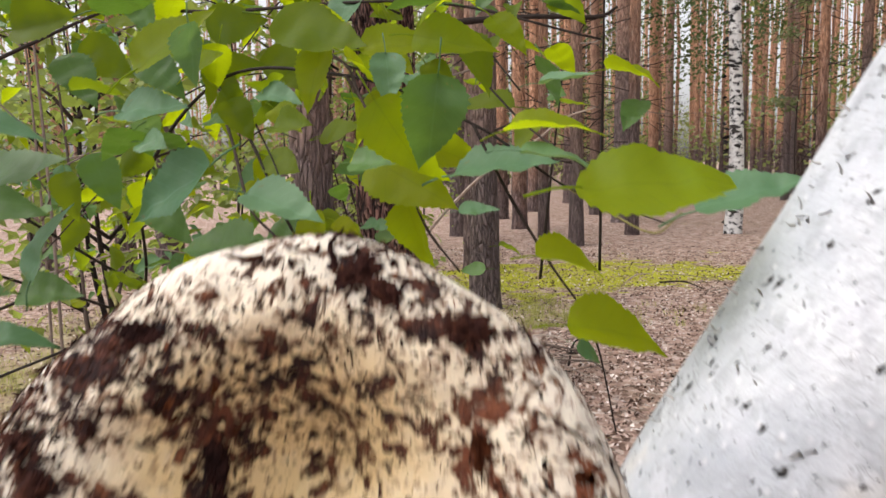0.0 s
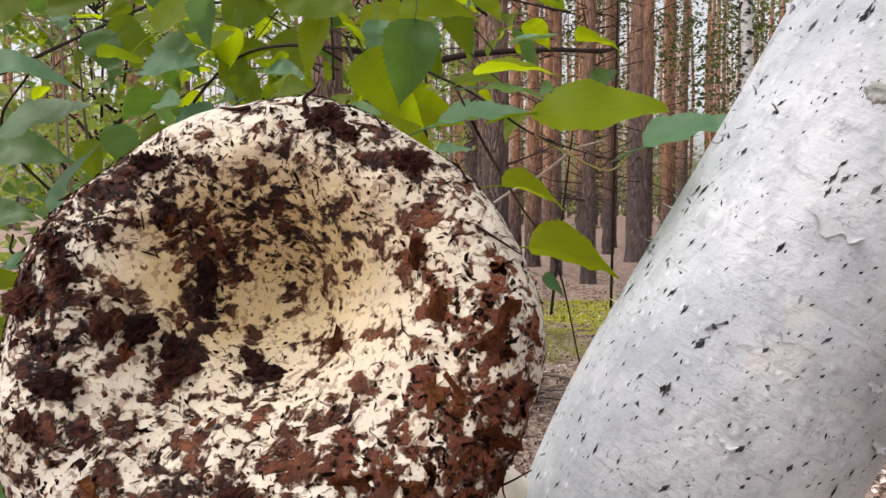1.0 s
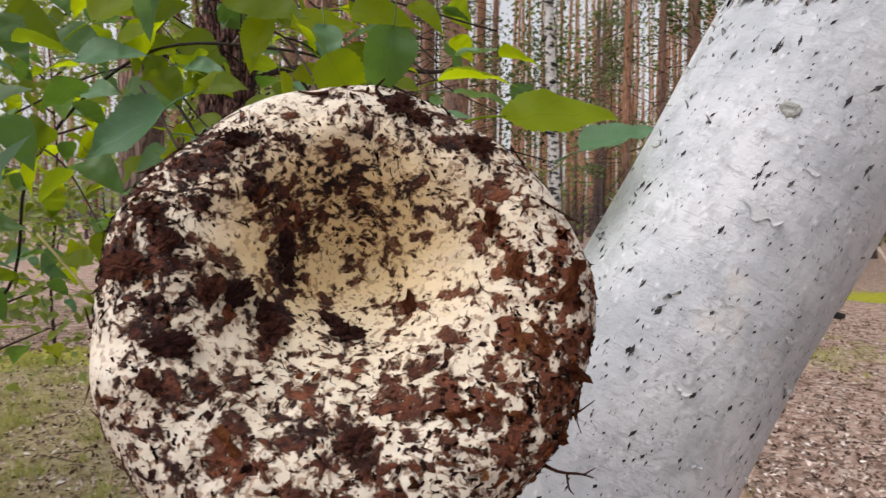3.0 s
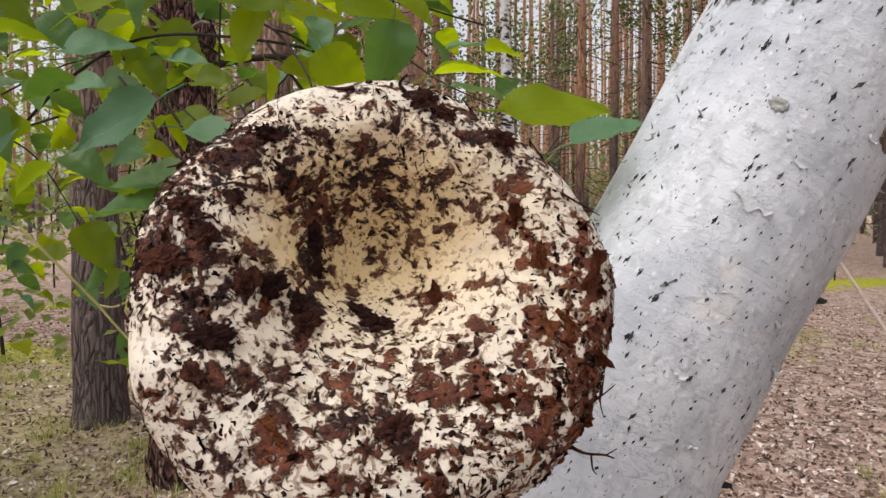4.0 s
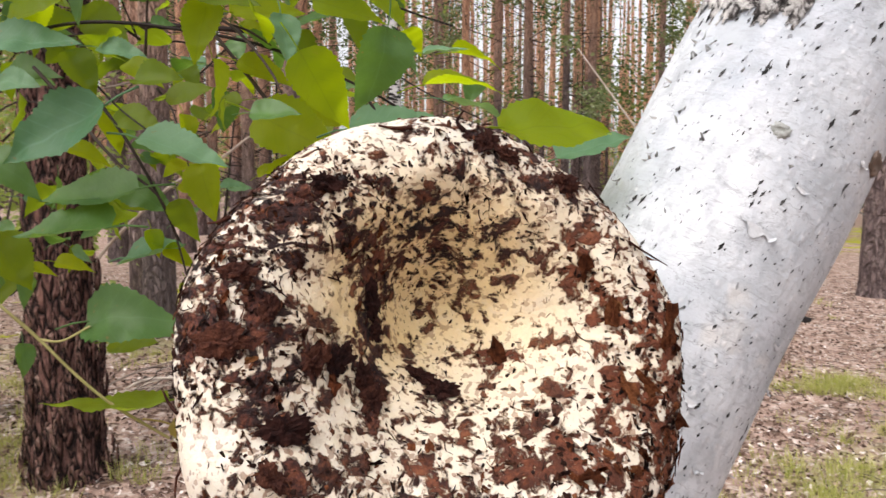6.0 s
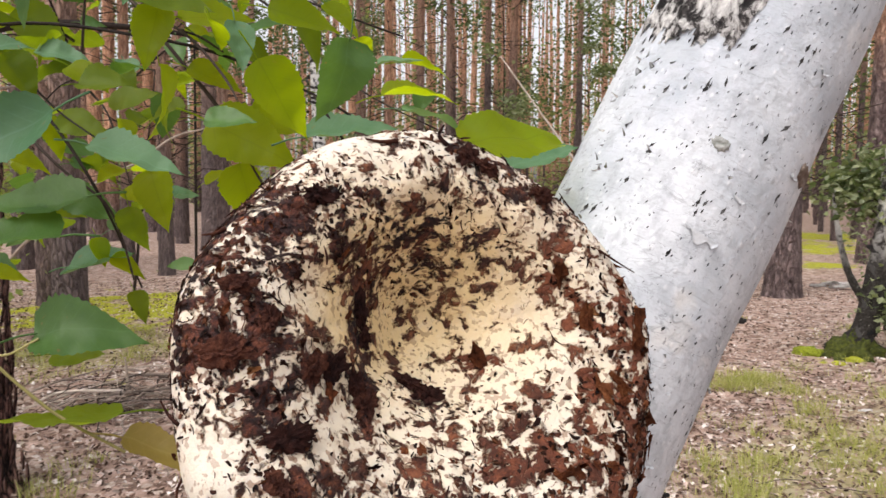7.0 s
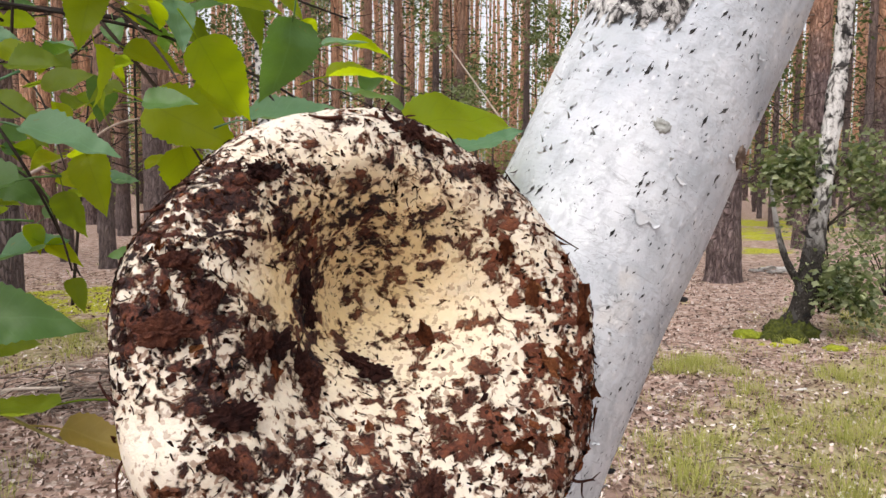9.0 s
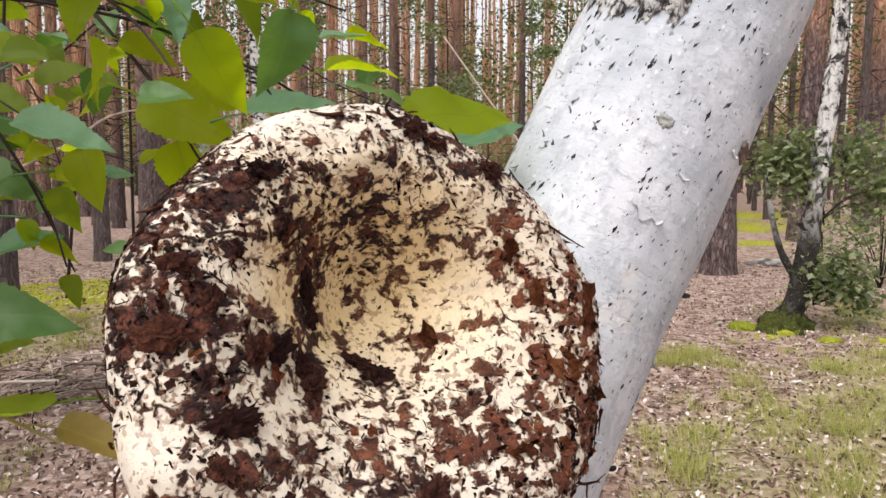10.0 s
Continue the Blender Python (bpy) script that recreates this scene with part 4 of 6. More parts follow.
def leaning_birch():
    tree = empty("birch_tree", pose(0.02, 0.45, 0), "leaning white birch with smooth peeling bark, close by", "tree")
    inv = tree.matrix_basis.inverted()
    rng = random.Random(3)
    v, f, uv = tube(TRUNK_PTS, TRUNK_R, 80, 0.05, 14)
    ob = raw("trunk", [inv @ q for q in v], f, BIRCH, tree, "white bark with grey smudges")
    bark_uv(ob, uv)

    nicks = [nick_mesh(rng, l, w) for l, w in ((0.0084, 0.0032), (0.0066, 0.0028), (0.0094, 0.0034), (0.0054, 0.0026), (0.0066, 0.0037))]
    for k in range(290):
        s, a = rng.uniform(0.98, 1.46), rng.uniform(-2.0, 1.9)
        o = new("bark_mark", nicks[rng.randrange(5)])
        o.parent = tree
        o.matrix_basis = inv @ on_trunk(s, a, 0.0003) @ Matrix.LocRotScale(None, Euler((0, 0, rng.gauss(-0.12, 0.20))), (rng.uniform(0.35, 1.0),) * 3)

    # the many finer nicks between them
    verts, faces = [], []
    for k in range(1100):
        s, a = rng.uniform(0.98, 1.46), rng.uniform(-2.1, 1.9)
        me = nicks[rng.randrange(5)]
        m = inv @ on_trunk(s, a, 0.0002) @ Matrix.LocRotScale(None, Euler((0, 0, rng.gauss(-0.12, 0.25))), (rng.uniform(0.15, 0.42),) * 3)
        o = len(verts)
        verts += [m @ q.co for q in me.vertices]
        faces += [tuple(i + o for i in q.vertices) for q in me.polygons]
    tagged(raw("bark_speckle", verts, faces, NICK, tree), kind="stuff")

    # curls of peeling bark
    for k in range(12):
        s = rng.uniform(1.0, 1.42)
        a = rng.choice((rng.uniform(-1.75, -1.35), rng.uniform(-1.75, -1.2), rng.uniform(0.9, 1.6)))
        l, w, bend = rng.uniform(0.004, 0.010), rng.uniform(0.002, 0.006), rng.uniform(0.2, 0.6)
        bm = bmesh.new()
        rows = []
        for i in range(6):
            t = i / 5
            ang = bend * t
            rad = l / bend
            wid = w * (1 - 0.6 * t) * rng.uniform(0.8, 1.1)
            rows.append([bm.verts.new((u * wid, rad * math.sin(ang), rad * (1 - math.cos(ang)) * 0.8)) for u in (-0.5, 0, 0.5)])
        for i in range(5):
            for j in range(2):
                bm.faces.new((rows[i][j], rows[i][j + 1], rows[i + 1][j + 1], rows[i + 1][j]))
        bmesh.ops.solidify(bm, geom=bm.faces[:], thickness=0.0003)
        o = part("bark_curl", bm, CURL, tree)
        o.matrix_basis = inv @ on_trunk(s, a, 0.0002) @ pose(0, 0, 0, 0, 0, rng.uniform(-140, 140))

    for s, a, l, turn in ((1.185, -1.42, 0.017, 150), (1.20, -1.5, 0.012, 95), (1.262, -1.5, 0.009, 110), (1.31, -1.48, 0.008, 70), (1.235, -1.35, 0.008, 130), (1.15, -1.45, 0.010, 100), (1.285, -1.55, 0.011, 60)):
        bm = bmesh.new()
        rows = []
        for i in range(10):
            t = i / 9
            ang = 2.4 * t
            rows.append([bm.verts.new((u * 0.0016 * (1 - 0.8 * t), l / 3.6 * math.sin(ang), l / 3.6 * (1 - math.cos(ang)))) for u in (-0.5, 0, 0.5)])
        for i in range(9):
            for j in range(2):
                bm.faces.new((rows[i][j], rows[i][j + 1], rows[i + 1][j + 1], rows[i + 1][j]))
        bmesh.ops.solidify(bm, geom=bm.faces[:], thickness=0.0003)
        o = part("bark_curl", bm, WHITE_BARK, tree)
        o.matrix_basis = inv @ on_trunk(s, a, 0.0002) @ pose(0, 0, 0, 0, 0, turn)

    # fine ragged shreds of skin along the side
    for k in range(90):
        s, a = rng.uniform(1.0, 1.45), rng.choice((rng.uniform(-1.75, -1.0), rng.uniform(-1.75, -1.25), rng.uniform(-1.0, 1.6)))
        l, w, bend = rng.uniform(0.002, 0.007), rng.uniform(0.0008, 0.003), rng.uniform(0.5, 1.6)
        bm = bmesh.new()
        rows = []
        for i in range(4):
            ang = bend * i / 3
            wid = w * (1 - 0.25 * i) * rng.uniform(0.7, 1.1)
            rows.append([bm.verts.new((u * wid, l / bend * math.sin(ang), l / bend * (1 - math.cos(ang)))) for u in (-0.5, 0.5)])
        for i in range(3):
            bm.faces.new((rows[i][0], rows[i][1], rows[i + 1][1], rows[i + 1][0]))
        bmesh.ops.solidify(bm, geom=bm.faces[:], thickness=0.0002)
        o = part("bark_curl", bm, WHITE_BARK, tree)
        o.matrix_basis = inv @ on_trunk(s, a, 0.0001) @ pose(0, 0, 0, 0, 0, rng.uniform(-180, 180))

    big = nick_mesh(rng, 0.008, 0.0028, 0.0004)
    for s, a in ((1.135, -1.15), (1.118, -1.3), (1.10, -1.05), (1.165, -0.75), (1.21, -0.95), (1.095, -0.8), (1.16, 0.9), (1.13, 0.6), (1.30, -0.75), (1.305, -0.62)):
        o = new("bark_mark", big)
        o.parent = tree
        o.matrix_basis = inv @ on_trunk(s, a, 0.0003) @ Matrix.LocRotScale(None, Euler((0, 0, rng.gauss(0.12, 0.35))), (rng.uniform(0.5, 1.0),) * 3)

    # flaps of outer bark with lifted edges
    for s, a, wide, high in ((1.176, 0.42, 0.010, 0.003), (1.222, -0.27, 0.024, 0.005), (1.177, -0.16, 0.008, 0.003), (1.155, 0.75, 0.014, 0.004), (1.13, -0.15, 0.012, 0.003), (1.315, 0.55, 0.011, 0.003), (1.25, -0.1, 0.010, 0.003), (1.28, 0.35, 0.008, 0.003), (1.10, 0.2, 0.010, 0.003), (1.34, 0.15, 0.009, 0.003)):
        bm = bmesh.new()
        grid = []
        for j in range(7):
            row = []
            for i in range(13):
                u, t = i / 12 - 0.5, j / 6
                drop = high * t * (1 - (2 * u) ** 2) ** 0.5 * (0.8 + 0.9 * noise.noise(Vector((u * 6 + s * 40, a * 9, 0)))) + 0.3 * high * u
                m = on_trunk(s - drop, a + u * wide / BIRCH_R, 0.0004 + 0.0022 * max(0, t - 0.55) ** 1.3 * 3 * (0.5 + noise.noise(Vector((u * 6, s * 30, 2)))))
                row.append(bm.verts.new(inv @ m.translation))
            grid.append(row)
        for j in range(6):
            for i in range(12):
                bm.faces.new((grid[j][i], grid[j][i + 1], grid[j + 1][i + 1], grid[j + 1][i]))
        part("bark_flap", bm, CURL, tree)

    # cracked dark bark higher up
    bm = bmesh.new()
    grid = {}
    ns, na = 150, 110
    for j in range(ns):
        for i in range(na):
            s, a = 1.300 + 0.24 * j / (ns - 1), -1.75 + 1.5 * i / (na - 1)
            edge = 1.318 + 0.030 * abs(a + 1.1) ** 1.2 + 0.022 * noise.noise(Vector((a * 5, 0, 3))) + 0.012 * noise.noise(Vector((a * 19, 4, 3))) + 0.006 * noise.noise(Vector((a * 47, 1, 8)))
            hi = -0.62 + 0.45 * noise.noise(Vector((s * 20, 5, 1)))
            if s > edge and a < hi:
                k = noise.noise(Vector((a * 15, s * 60, 9))) + 0.6 * noise.noise(Vector((a * 34, s * 120, 2)))
                grid[i, j] = bm.verts.new(inv @ on_trunk(s, a, 0.0008 + 0.0035 * max(-0.2, k)).translation)
    for (i, j) in list(grid):
        q = [grid.get(c) for c in ((i, j), (i + 1, j), (i + 1, j + 1), (i, j + 1))]
        if all(q):
            bm.faces.new(q)
    part("rough_bark", bm, ROUGH, tree, "cracked black and grey bark")

    # knot and branch scars
    for s, a, size, mat, text in ((1.272, -0.45, 0.0058, KNOT, "small grey knot"), (1.286, 0.54, 0.0095, SCAR, "brown branch scar")):
        bm = bmesh.new()
        bmesh.ops.create_icosphere(bm, subdivisions=4, radius=1)
        for q in bm.verts:
            k = 1 + 0.35 * noise.noise(q.co * 2.5 + Vector((s * 50, 0, 0))) + 0.2 * noise.noise(q.co * 7)
            dent = 0.5 * math.exp(-((q.co.x ** 2 + q.co.y ** 2) / 0.12))
            q.co = Vector((q.co.x * size * k, q.co.y * size * 0.8 * k, (q.co.z * k - dent * 1.2) * size * 0.28))
        o = part("knot", bm, mat, tree, text)
        o.matrix_basis = inv @ on_trunk(s, a, -0.0004)
    for s, a in ((1.20, 0.98), (1.08, 0.98)):
        o = tube_part("broken_twig", [(0, 0, -0.003), (0.0004, 0.0015, 0.0025), (0.001, 0.003, 0.0045)], [0.0024, 0.0020, 0.0010], 8, NICK, tree, "short black broken twig", n=8)
        o.matrix_basis = inv @ on_trunk(s, a)

    # limbs and crown far overhead
    centres = []
    for k in range(12):
        z, a, l = rng.uniform(3.2, 6.8), rng.uniform(0, 6.28), rng.uniform(0.8, 1.8)
        c = trunk_frame(z)[0]
        e = c + Vector((math.cos(a) * l, math.sin(a) * l, 0.5))
        tube_part("limb", [inv @ c, inv @ ((c + e) * 0.5 + Vector((0, 0, 0.15))), inv @ e], [0.02, 0.012, 0.004], 6, TWIG, tree, n=8)
        centres += [tuple(inv @ e), tuple(inv @ ((c + e) * 0.5))]
    v, f = leaf_cloud(rng, centres, 1500, 0.06, 0.3)
    raw("crown", v, f, FOLIAGE, tree, smooth=False)


leaning_birch()

# ---------------------------------------------------------------- the mushroom
MUSH_R = 0.0930
MUSH_POSE = pose(-0.0075, 0.2190, 1.1975, 68.5, 4.0, 6.0)
# dirt on the cap: place across, place up, half width, half height (cap radius 1), thickness
HUMUS = ((0.14, 0.86, 0.20, 0.16, 1.0), (-0.48, 0.62, 0.20, 0.11, 0.85), (-0.82, 0.30, 0.19, 0.33, 1.0), (-0.86, 0.0, 0.14, 0.17, 1.0), (-0.66, 0.60, 0.14, 0.10, 0.9), (-0.68, -0.30, 0.12, 0.27, 0.9), (-0.62, -0.68, 0.3, 0.2, 0.28), (0.45, -0.45, 0.45, 0.35, 0.16), (0.15, -0.25, 0.35, 0.12, 0.2),
         (-0.29, 0.21, 0.06, 0.13, 1.15), (-0.53, 0.0, 0.09, 0.055, 1.2), (-0.34, -0.08, 0.09, 0.09, 1.1), (-0.06, -0.07, 0.13, 0.07, 1.0), (-0.03, 0.54, 0.28, 0.16, 0.42),
         (-0.22, 0.42, 0.30, 0.10, 0.60), (0.52, 0.70, 0.15, 0.12, 0.8), (0.02, -0.55, 0.15, 0.09, 0.95), (-0.27, -0.22, 0.07, 0.07, 0.7), (-0.62, 0.45, 0.14, 0.1, 0.7), (0.06, 0.30, 0.26, 0.2, 0.20), (-0.30, -0.45, 0.2, 0.12, 0.4), (0.0, -0.55, 0.7, 0.36, 0.22), (0.1, 0.45, 0.45, 0.25, 0.10))
RUSTY = ((0.57, 0.38, 0.11, 0.08, 0.7), (0.67, 0.17, 0.10, 0.10, 0.85), (0.87, 0.14, 0.10, 0.16, 0.95), (0.70, -0.12, 0.19, 0.09, 0.95), (0.89, -0.29, 0.10, 0.15, 1.1),
         (0.40, -0.46, 0.33, 0.11, 0.45), (0.22, -0.33, 0.36, 0.07, 0.4), (0.23, 0.035, 0.075, 0.05, 1.1), (-0.39, -0.60, 0.08, 0.08, 1.0), (0.80, -0.55, 0.15, 0.15, 0.6), (0.3, -0.75, 0.4, 0.12, 0.5), (-0.32, 0.40, 0.1, 0.08, 0.5), (0.78, -0.45, 0.16, 0.25, 0.5))
CLEAN = ((-0.89, -0.22, 0.08, 0.11, 0.9), (0.24, 0.22, 0.22, 0.20, 0.3), (0.28, -0.16, 0.2, 0.08, 0.2), (-0.42, 0.18, 0.08, 0.12, 0.35), (-0.42, 0.94, 0.2, 0.1, 0.5), (0.62, 0.80, 0.2, 0.08, 0.6))


def dirt_at(u, v):
    h = sum(k * blob(u, v, x, y, a * 1.1, b * 1.1) for x, y, a, b, k in HUMUS)
    r = sum(k * blob(u, v, x, y, a * 1.1, b * 1.1) for x, y, a, b, k in RUSTY)
    c = sum(k * blob(u, v, x, y, a, b) for x, y, a, b, k in CLEAN)
    return h, r, c


def cap_surface(s, a):
    """A point of the cap: s 0 the hollow's middle, 1 the shoulder, 2 the edge's underside."""
    wob = 1 + 0.020 * math.sin(2 * a + 0.6) + 0.014 * math.sin(3 * a + 2.0) + 0.012 * math.sin(5 * a) + 0.008 * math.sin(9 * a + 1)
    ox, oy = 0.03 * MUSH_R, 0.29 * MUSH_R
    roll = 0.20
    if s <= 1:
        q = s * (1 - roll)
        x, y = math.cos(a) * q * MUSH_R * wob, math.sin(a) * q * MUSH_R * wob
        x, y = x + ox * (1 - s) ** 1.2, y + oy * (1 - s) ** 1.2
        deep = 0.036 * (1 - float(smoothstep(0.0, 0.95, s)))
        z = -deep
        z -= 0.008 * (1 - float(smoothstep(0, 0.5, s)))
    else:
        t = (s - 1) * radians(205)
        q = (1 - roll) + roll * math.sin(t)
        z = -roll * MUSH_R * 0.95 * (1 - math.cos(t))
        x, y = math.cos(a) * q * MUSH_R * wob, math.sin(a) * q * MUSH_R * wob
    p = Vector((x, y, z))
    k = 0.0032 * noise.noise(p * 26) + 0.0016 * noise.noise(p * 70 + Vector((3, 1, 2))) + 0.0007 * noise.noise(p * 170)
    return p + Vector((0, 0, k))


def cap_frame(s, a):
    p = cap_surface(s, a)
    du, dv = cap_surface(s + 0.01, a) - p, cap_surface(s, a + 0.01) - p
    n = du.cross(dv).normalized()
    x = du.normalized()
    y = n.cross(x)
    return Matrix(((x.x, y.x, n.x, p.x), (x.y, y.y, n.y, p.y), (x.z, y.z, n.z, p.z), (0, 0, 0, 1)))


def crumb_mesh(rng, name, lx, ly, lz, mat, fine=2):
    bm = bmesh.new()
    bmesh.ops.create_icosphere(bm, subdivisions=fine, radius=1)
    o = Vector((rng.uniform(0, 50), rng.uniform(0, 50), 0))
    for q in bm.verts:
        k = 1 + 0.75 * noise.noise(q.co * 1.6 + o) + 0.5 * noise.noise(q.co * 3.7 + o)
        if fine > 2:
            k += 0.45 * noise.noise(q.co * 7 + o) + 0.3 * noise.noise(q.co * 14 + o)
        q.co = Vector((q.co.x * lx * k, q.co.y * ly * k, q.co.z * lz * k))
    me = bpy.data.meshes.new(name)
    bm.to_mesh(me)
    bm.free()
    me.materials.append(mat)
    return me


def flake_mesh(rng, name, l, w, mat):
    bm = bmesh.new()
    n = 11
    jag = [rng.uniform(0.35, 1.2) for k in range(n)]
    ring = [bm.verts.new((math.cos(6.283 * k / n) * l * 1.2 * jag[k], math.sin(6.283 * k / n) * w * 0.9 * jag[k], rng.uniform(-0.15, 0.45) * w)) for k in range(n)]
    c = bm.verts.new((0, 0, 0.3 * w))
    for k in range(n):
        bm.faces.new((ring[k], ring[(k + 1) % n], c))
    bmesh.ops.solidify(bm, geom=bm.faces[:], thickness=0.0005)
    me = bpy.data.meshes.new(name)
    bm.to_mesh(me)
    bm.free()
    me.materials.append(mat)
    return me


def needle_mesh(rng, name, l, r, mat):
    b = rng.uniform(-0.25, 0.25) * l
    v, f, _ = tube(path_points([(-l / 2, 0, 0), (0, b, rng.uniform(0, 0.15) * l), (l / 2, rng.uniform(-0.1, 0.1) * l, 0)], 5), [r * 0.6, r, r, r * 0.8, r * 0.3], 4)
    me = bpy.data.meshes.new(name)
    me.from_pydata([tuple(q) for q in v], [], f)
    me.materials.append(mat)
    return me


def mushroom():
    m = empty("mushroom", MUSH_POSE, "large white milk cap mushroom, hollow cap covered in forest dirt", "mushroom")
    na, ns = 260, 190
    verts, faces, soil, red, yellow = [], [], [], [], []
    for j in range(ns):
        s = 2.0 * (j / (ns - 1)) ** 0.9
        for i in range(na):
            a = 2 * math.pi * i / na
            p = cap_surface(s, a)
            verts.append(p)
            u, v = p.x / MUSH_R, p.y / MUSH_R
            h, r, c = dirt_at(u, v)
            soil.append(max(-0.1, min(0.62, 0.225 + 0.29 * (h + r) - 0.36 * c)))
            red.append(min(1.0, r / (h + r + 0.05)))
            # Yellow tint of the hollow; the first blob paints shade on its upper wall.
            yellow.append(min(0.9, 0.55 * blob(u, v, 0.0, 0.52, 0.36, 0.2) + 0.9 * blob(u, v, -0.30, 0.26, 0.24, 0.26) + 0.65 * blob(u, v, 0.12, 0.30, 0.44, 0.32) + 0.25 * blob(u, v, 0.0, 0.0, 0.8, 0.6)))
    for j in range(ns - 1):
        for i in range(na):
            k = (i + 1) % na
            faces.append((j * na + i, (j + 1) * na + i, (j + 1) * na + k, j * na + k))
    cap = raw("cap", verts, faces, CAP, m, "cream-white hollow cap with yellow tint and painted shade")
    for name, values in (("soil", soil), ("red", red), ("yellow", yellow)):
        cap.data.attributes.new(name, "FLOAT", "POINT").data.foreach_set("value", values)
    # gills under the cap
    gv, gf = [], []
    n = 240
    for i in range(n):
        a = 2 * math.pi * i / n
        dip = 0.004 if i % 2 else 0.0
        for q, z in ((0.76, -0.036), (0.55, -0.052), (0.32, -0.066), (0.18, -0.072)):
            gv.append((math.cos(a) * q * MUSH_R, math.sin(a) * q * MUSH_R, z + dip))
    for i in range(n):
        for j in range(3):
            k = (i + 1) % n
            gf.append((i * 4 + j, k * 4 + j, k * 4 + j + 1, i * 4 + j + 1))
    raw("gills", gv, gf, GILLS, m, "cream gills", smooth=False)
    inv = MUSH_POSE.inverted()
    foot = inv @ Vector((0.072, 0.440, 1.045))
    tube_part("stem", [(0, 0.0, -0.055), (0, -0.005, -0.08), tuple(Vector((0, 0, -0.1)).lerp(foot, 0.45)), tuple(foot)], [0.022, 0.021, 0.019, 0.017], 24, STEM, m, "short thick stem resting against the birch", rough=0.12, scale=40, n=22)

    # loose dirt: crumbs, flakes, needles
    rng = random.Random(8)
    stock = {
        "h": [crumb_mesh(rng, "soil_crumb", *(q * rng.uniform(0.7, 1.3) for q in (0.0026, 0.0014, 0.0009)), SOIL) for k in range(4)] + [flake_mesh(rng, "soil_crumb", 0.0034 * rng.uniform(0.7, 1.3), 0.0016 * rng.uniform(0.7, 1.3), SOIL) for k in range(6)],
        "r": [crumb_mesh(rng, "soil_crumb", *(q * rng.uniform(0.7, 1.3) for q in (0.0026, 0.0015, 0.0009)), RUST) for k in range(3)] + [flake_mesh(rng, "soil_crumb", 0.0036 * rng.uniform(0.7, 1.3), 0.0018 * rng.uniform(0.7, 1.3), RUST) for k in range(5)],
        "f": [flake_mesh(rng, "leaf_scrap", 0.0050 * rng.uniform(0.7, 1.3), 0.0030 * rng.uniform(0.7, 1.2), RUST) for k in range(6)],
        "t": [flake_mesh(rng, "leaf_scrap", 0.0034 * rng.uniform(0.7, 1.3), 0.0022 * rng.uniform(0.7, 1.2), TAN) for k in range(5)],
        "n": [needle_mesh(rng, "needle_bit", rng.uniform(0.006, 0.016), 0.00045, SOIL) for k in range(7)],
    }
    heap = []
    pieces = {k: 0 for k in stock}
    tries = 0
    while sum(pieces.values()) < 300 + 4200 and tries < 90000:
        tries += 1
        s, a = 1.62 * math.sqrt(rng.random()), rng.uniform(0, 6.283)
        p = cap_surface(s, a)
        h, r, c = dirt_at(p.x / MUSH_R, p.y / MUSH_R)
        k = h + r - 0.8 * c + 0.12
        if rng.random() > k * 0.9:
            continue
        kind = rng.choices("hrftn", (h + 0.12, r * 1.1 + 0.06, 0.25 * r + 0.06, 0.02 + 0.06 * r, 0.30))[0]
        me = stock[kind][rng.randrange(len(stock[kind]))]
        size = rng.uniform(0.35, 0.95) if kind in "hr" else rng.uniform(0.4, 1.0)
        big = sum(pieces.values()) < 300
        if not big:
            size *= 0.48
        size *= 1 - 0.45 * blob(p.x / MUSH_R, p.y / MUSH_R, 0.08, 0.34, 0.42, 0.34)
        mt = cap_frame(s, a) @ Matrix.LocRotScale((0, 0, 0.0005 * size), Euler((rng.gauss(0, 0.25), rng.gauss(0, 0.25), rng.uniform(0, 6.28))), (size,) * 3)
        pieces[kind] += 1
        if big:
            o = new(me.name.split(".")[0], me)
            o.parent = m
            o.matrix_basis = mt
        else:
            heap.append(([mt @ q.co for q in me.vertices], [tuple(q.vertices) for q in me.polygons]))
    v, f = joined(heap)
    tagged(raw("fine_dirt", v, f, SOIL_HEAP, m, "fine dark crumbs of humus"), kind="stuff")
    # larger clods and scraps of dead leaf
    for place, mat, sizes in (((-0.29, 0.23, -0.27, 0.14, -0.53, 0.0, -0.47, 0.02, -0.36, -0.06, -0.31, -0.12, -0.08, -0.05, 0.0, -0.10, -0.72, 0.18, -0.80, 0.30, -0.84, 0.08, -0.66, -0.22, -0.70, -0.36, -0.5, 0.62, 0.12, 0.86, 0.2, 0.8, 0.5, 0.70, 0.04, -0.55), SOIL, (0.0056, 0.0032, 0.0018)),
                              ((0.24, 0.04, 0.66, 0.18, 0.86, 0.10, 0.88, 0.18, 0.66, -0.12, 0.76, -0.10, 0.89, -0.24, 0.90, -0.36, -0.39, -0.60, 0.56, 0.36, 0.42, -0.45, 0.84, -0.5), RUST, (0.0070, 0.0042, 0.0014))):
        for u, v in zip(place[::2], place[1::2]):
            a = math.atan2(v - 0.29 * 0.4, u)
            best = min((math.hypot(*(cap_surface(k / 40, b).xy / MUSH_R - Vector((u, v)))), k / 40, b) for k in range(4, 56) for b in (a - 0.35, a - 0.2, a - 0.1, a, a + 0.1, a + 0.2, a + 0.35))
            k = rng.uniform(0.7, 1.25)
            me = crumb_mesh(rng, "soil_clod", sizes[0] * k, sizes[1] * k, sizes[2], mat, 4) if mat is SOIL else flake_mesh(rng, "leaf_scrap", sizes[0] * k, sizes[1] * k, mat)
            o = new(me.name.split(".")[0], me)
            o.parent = m
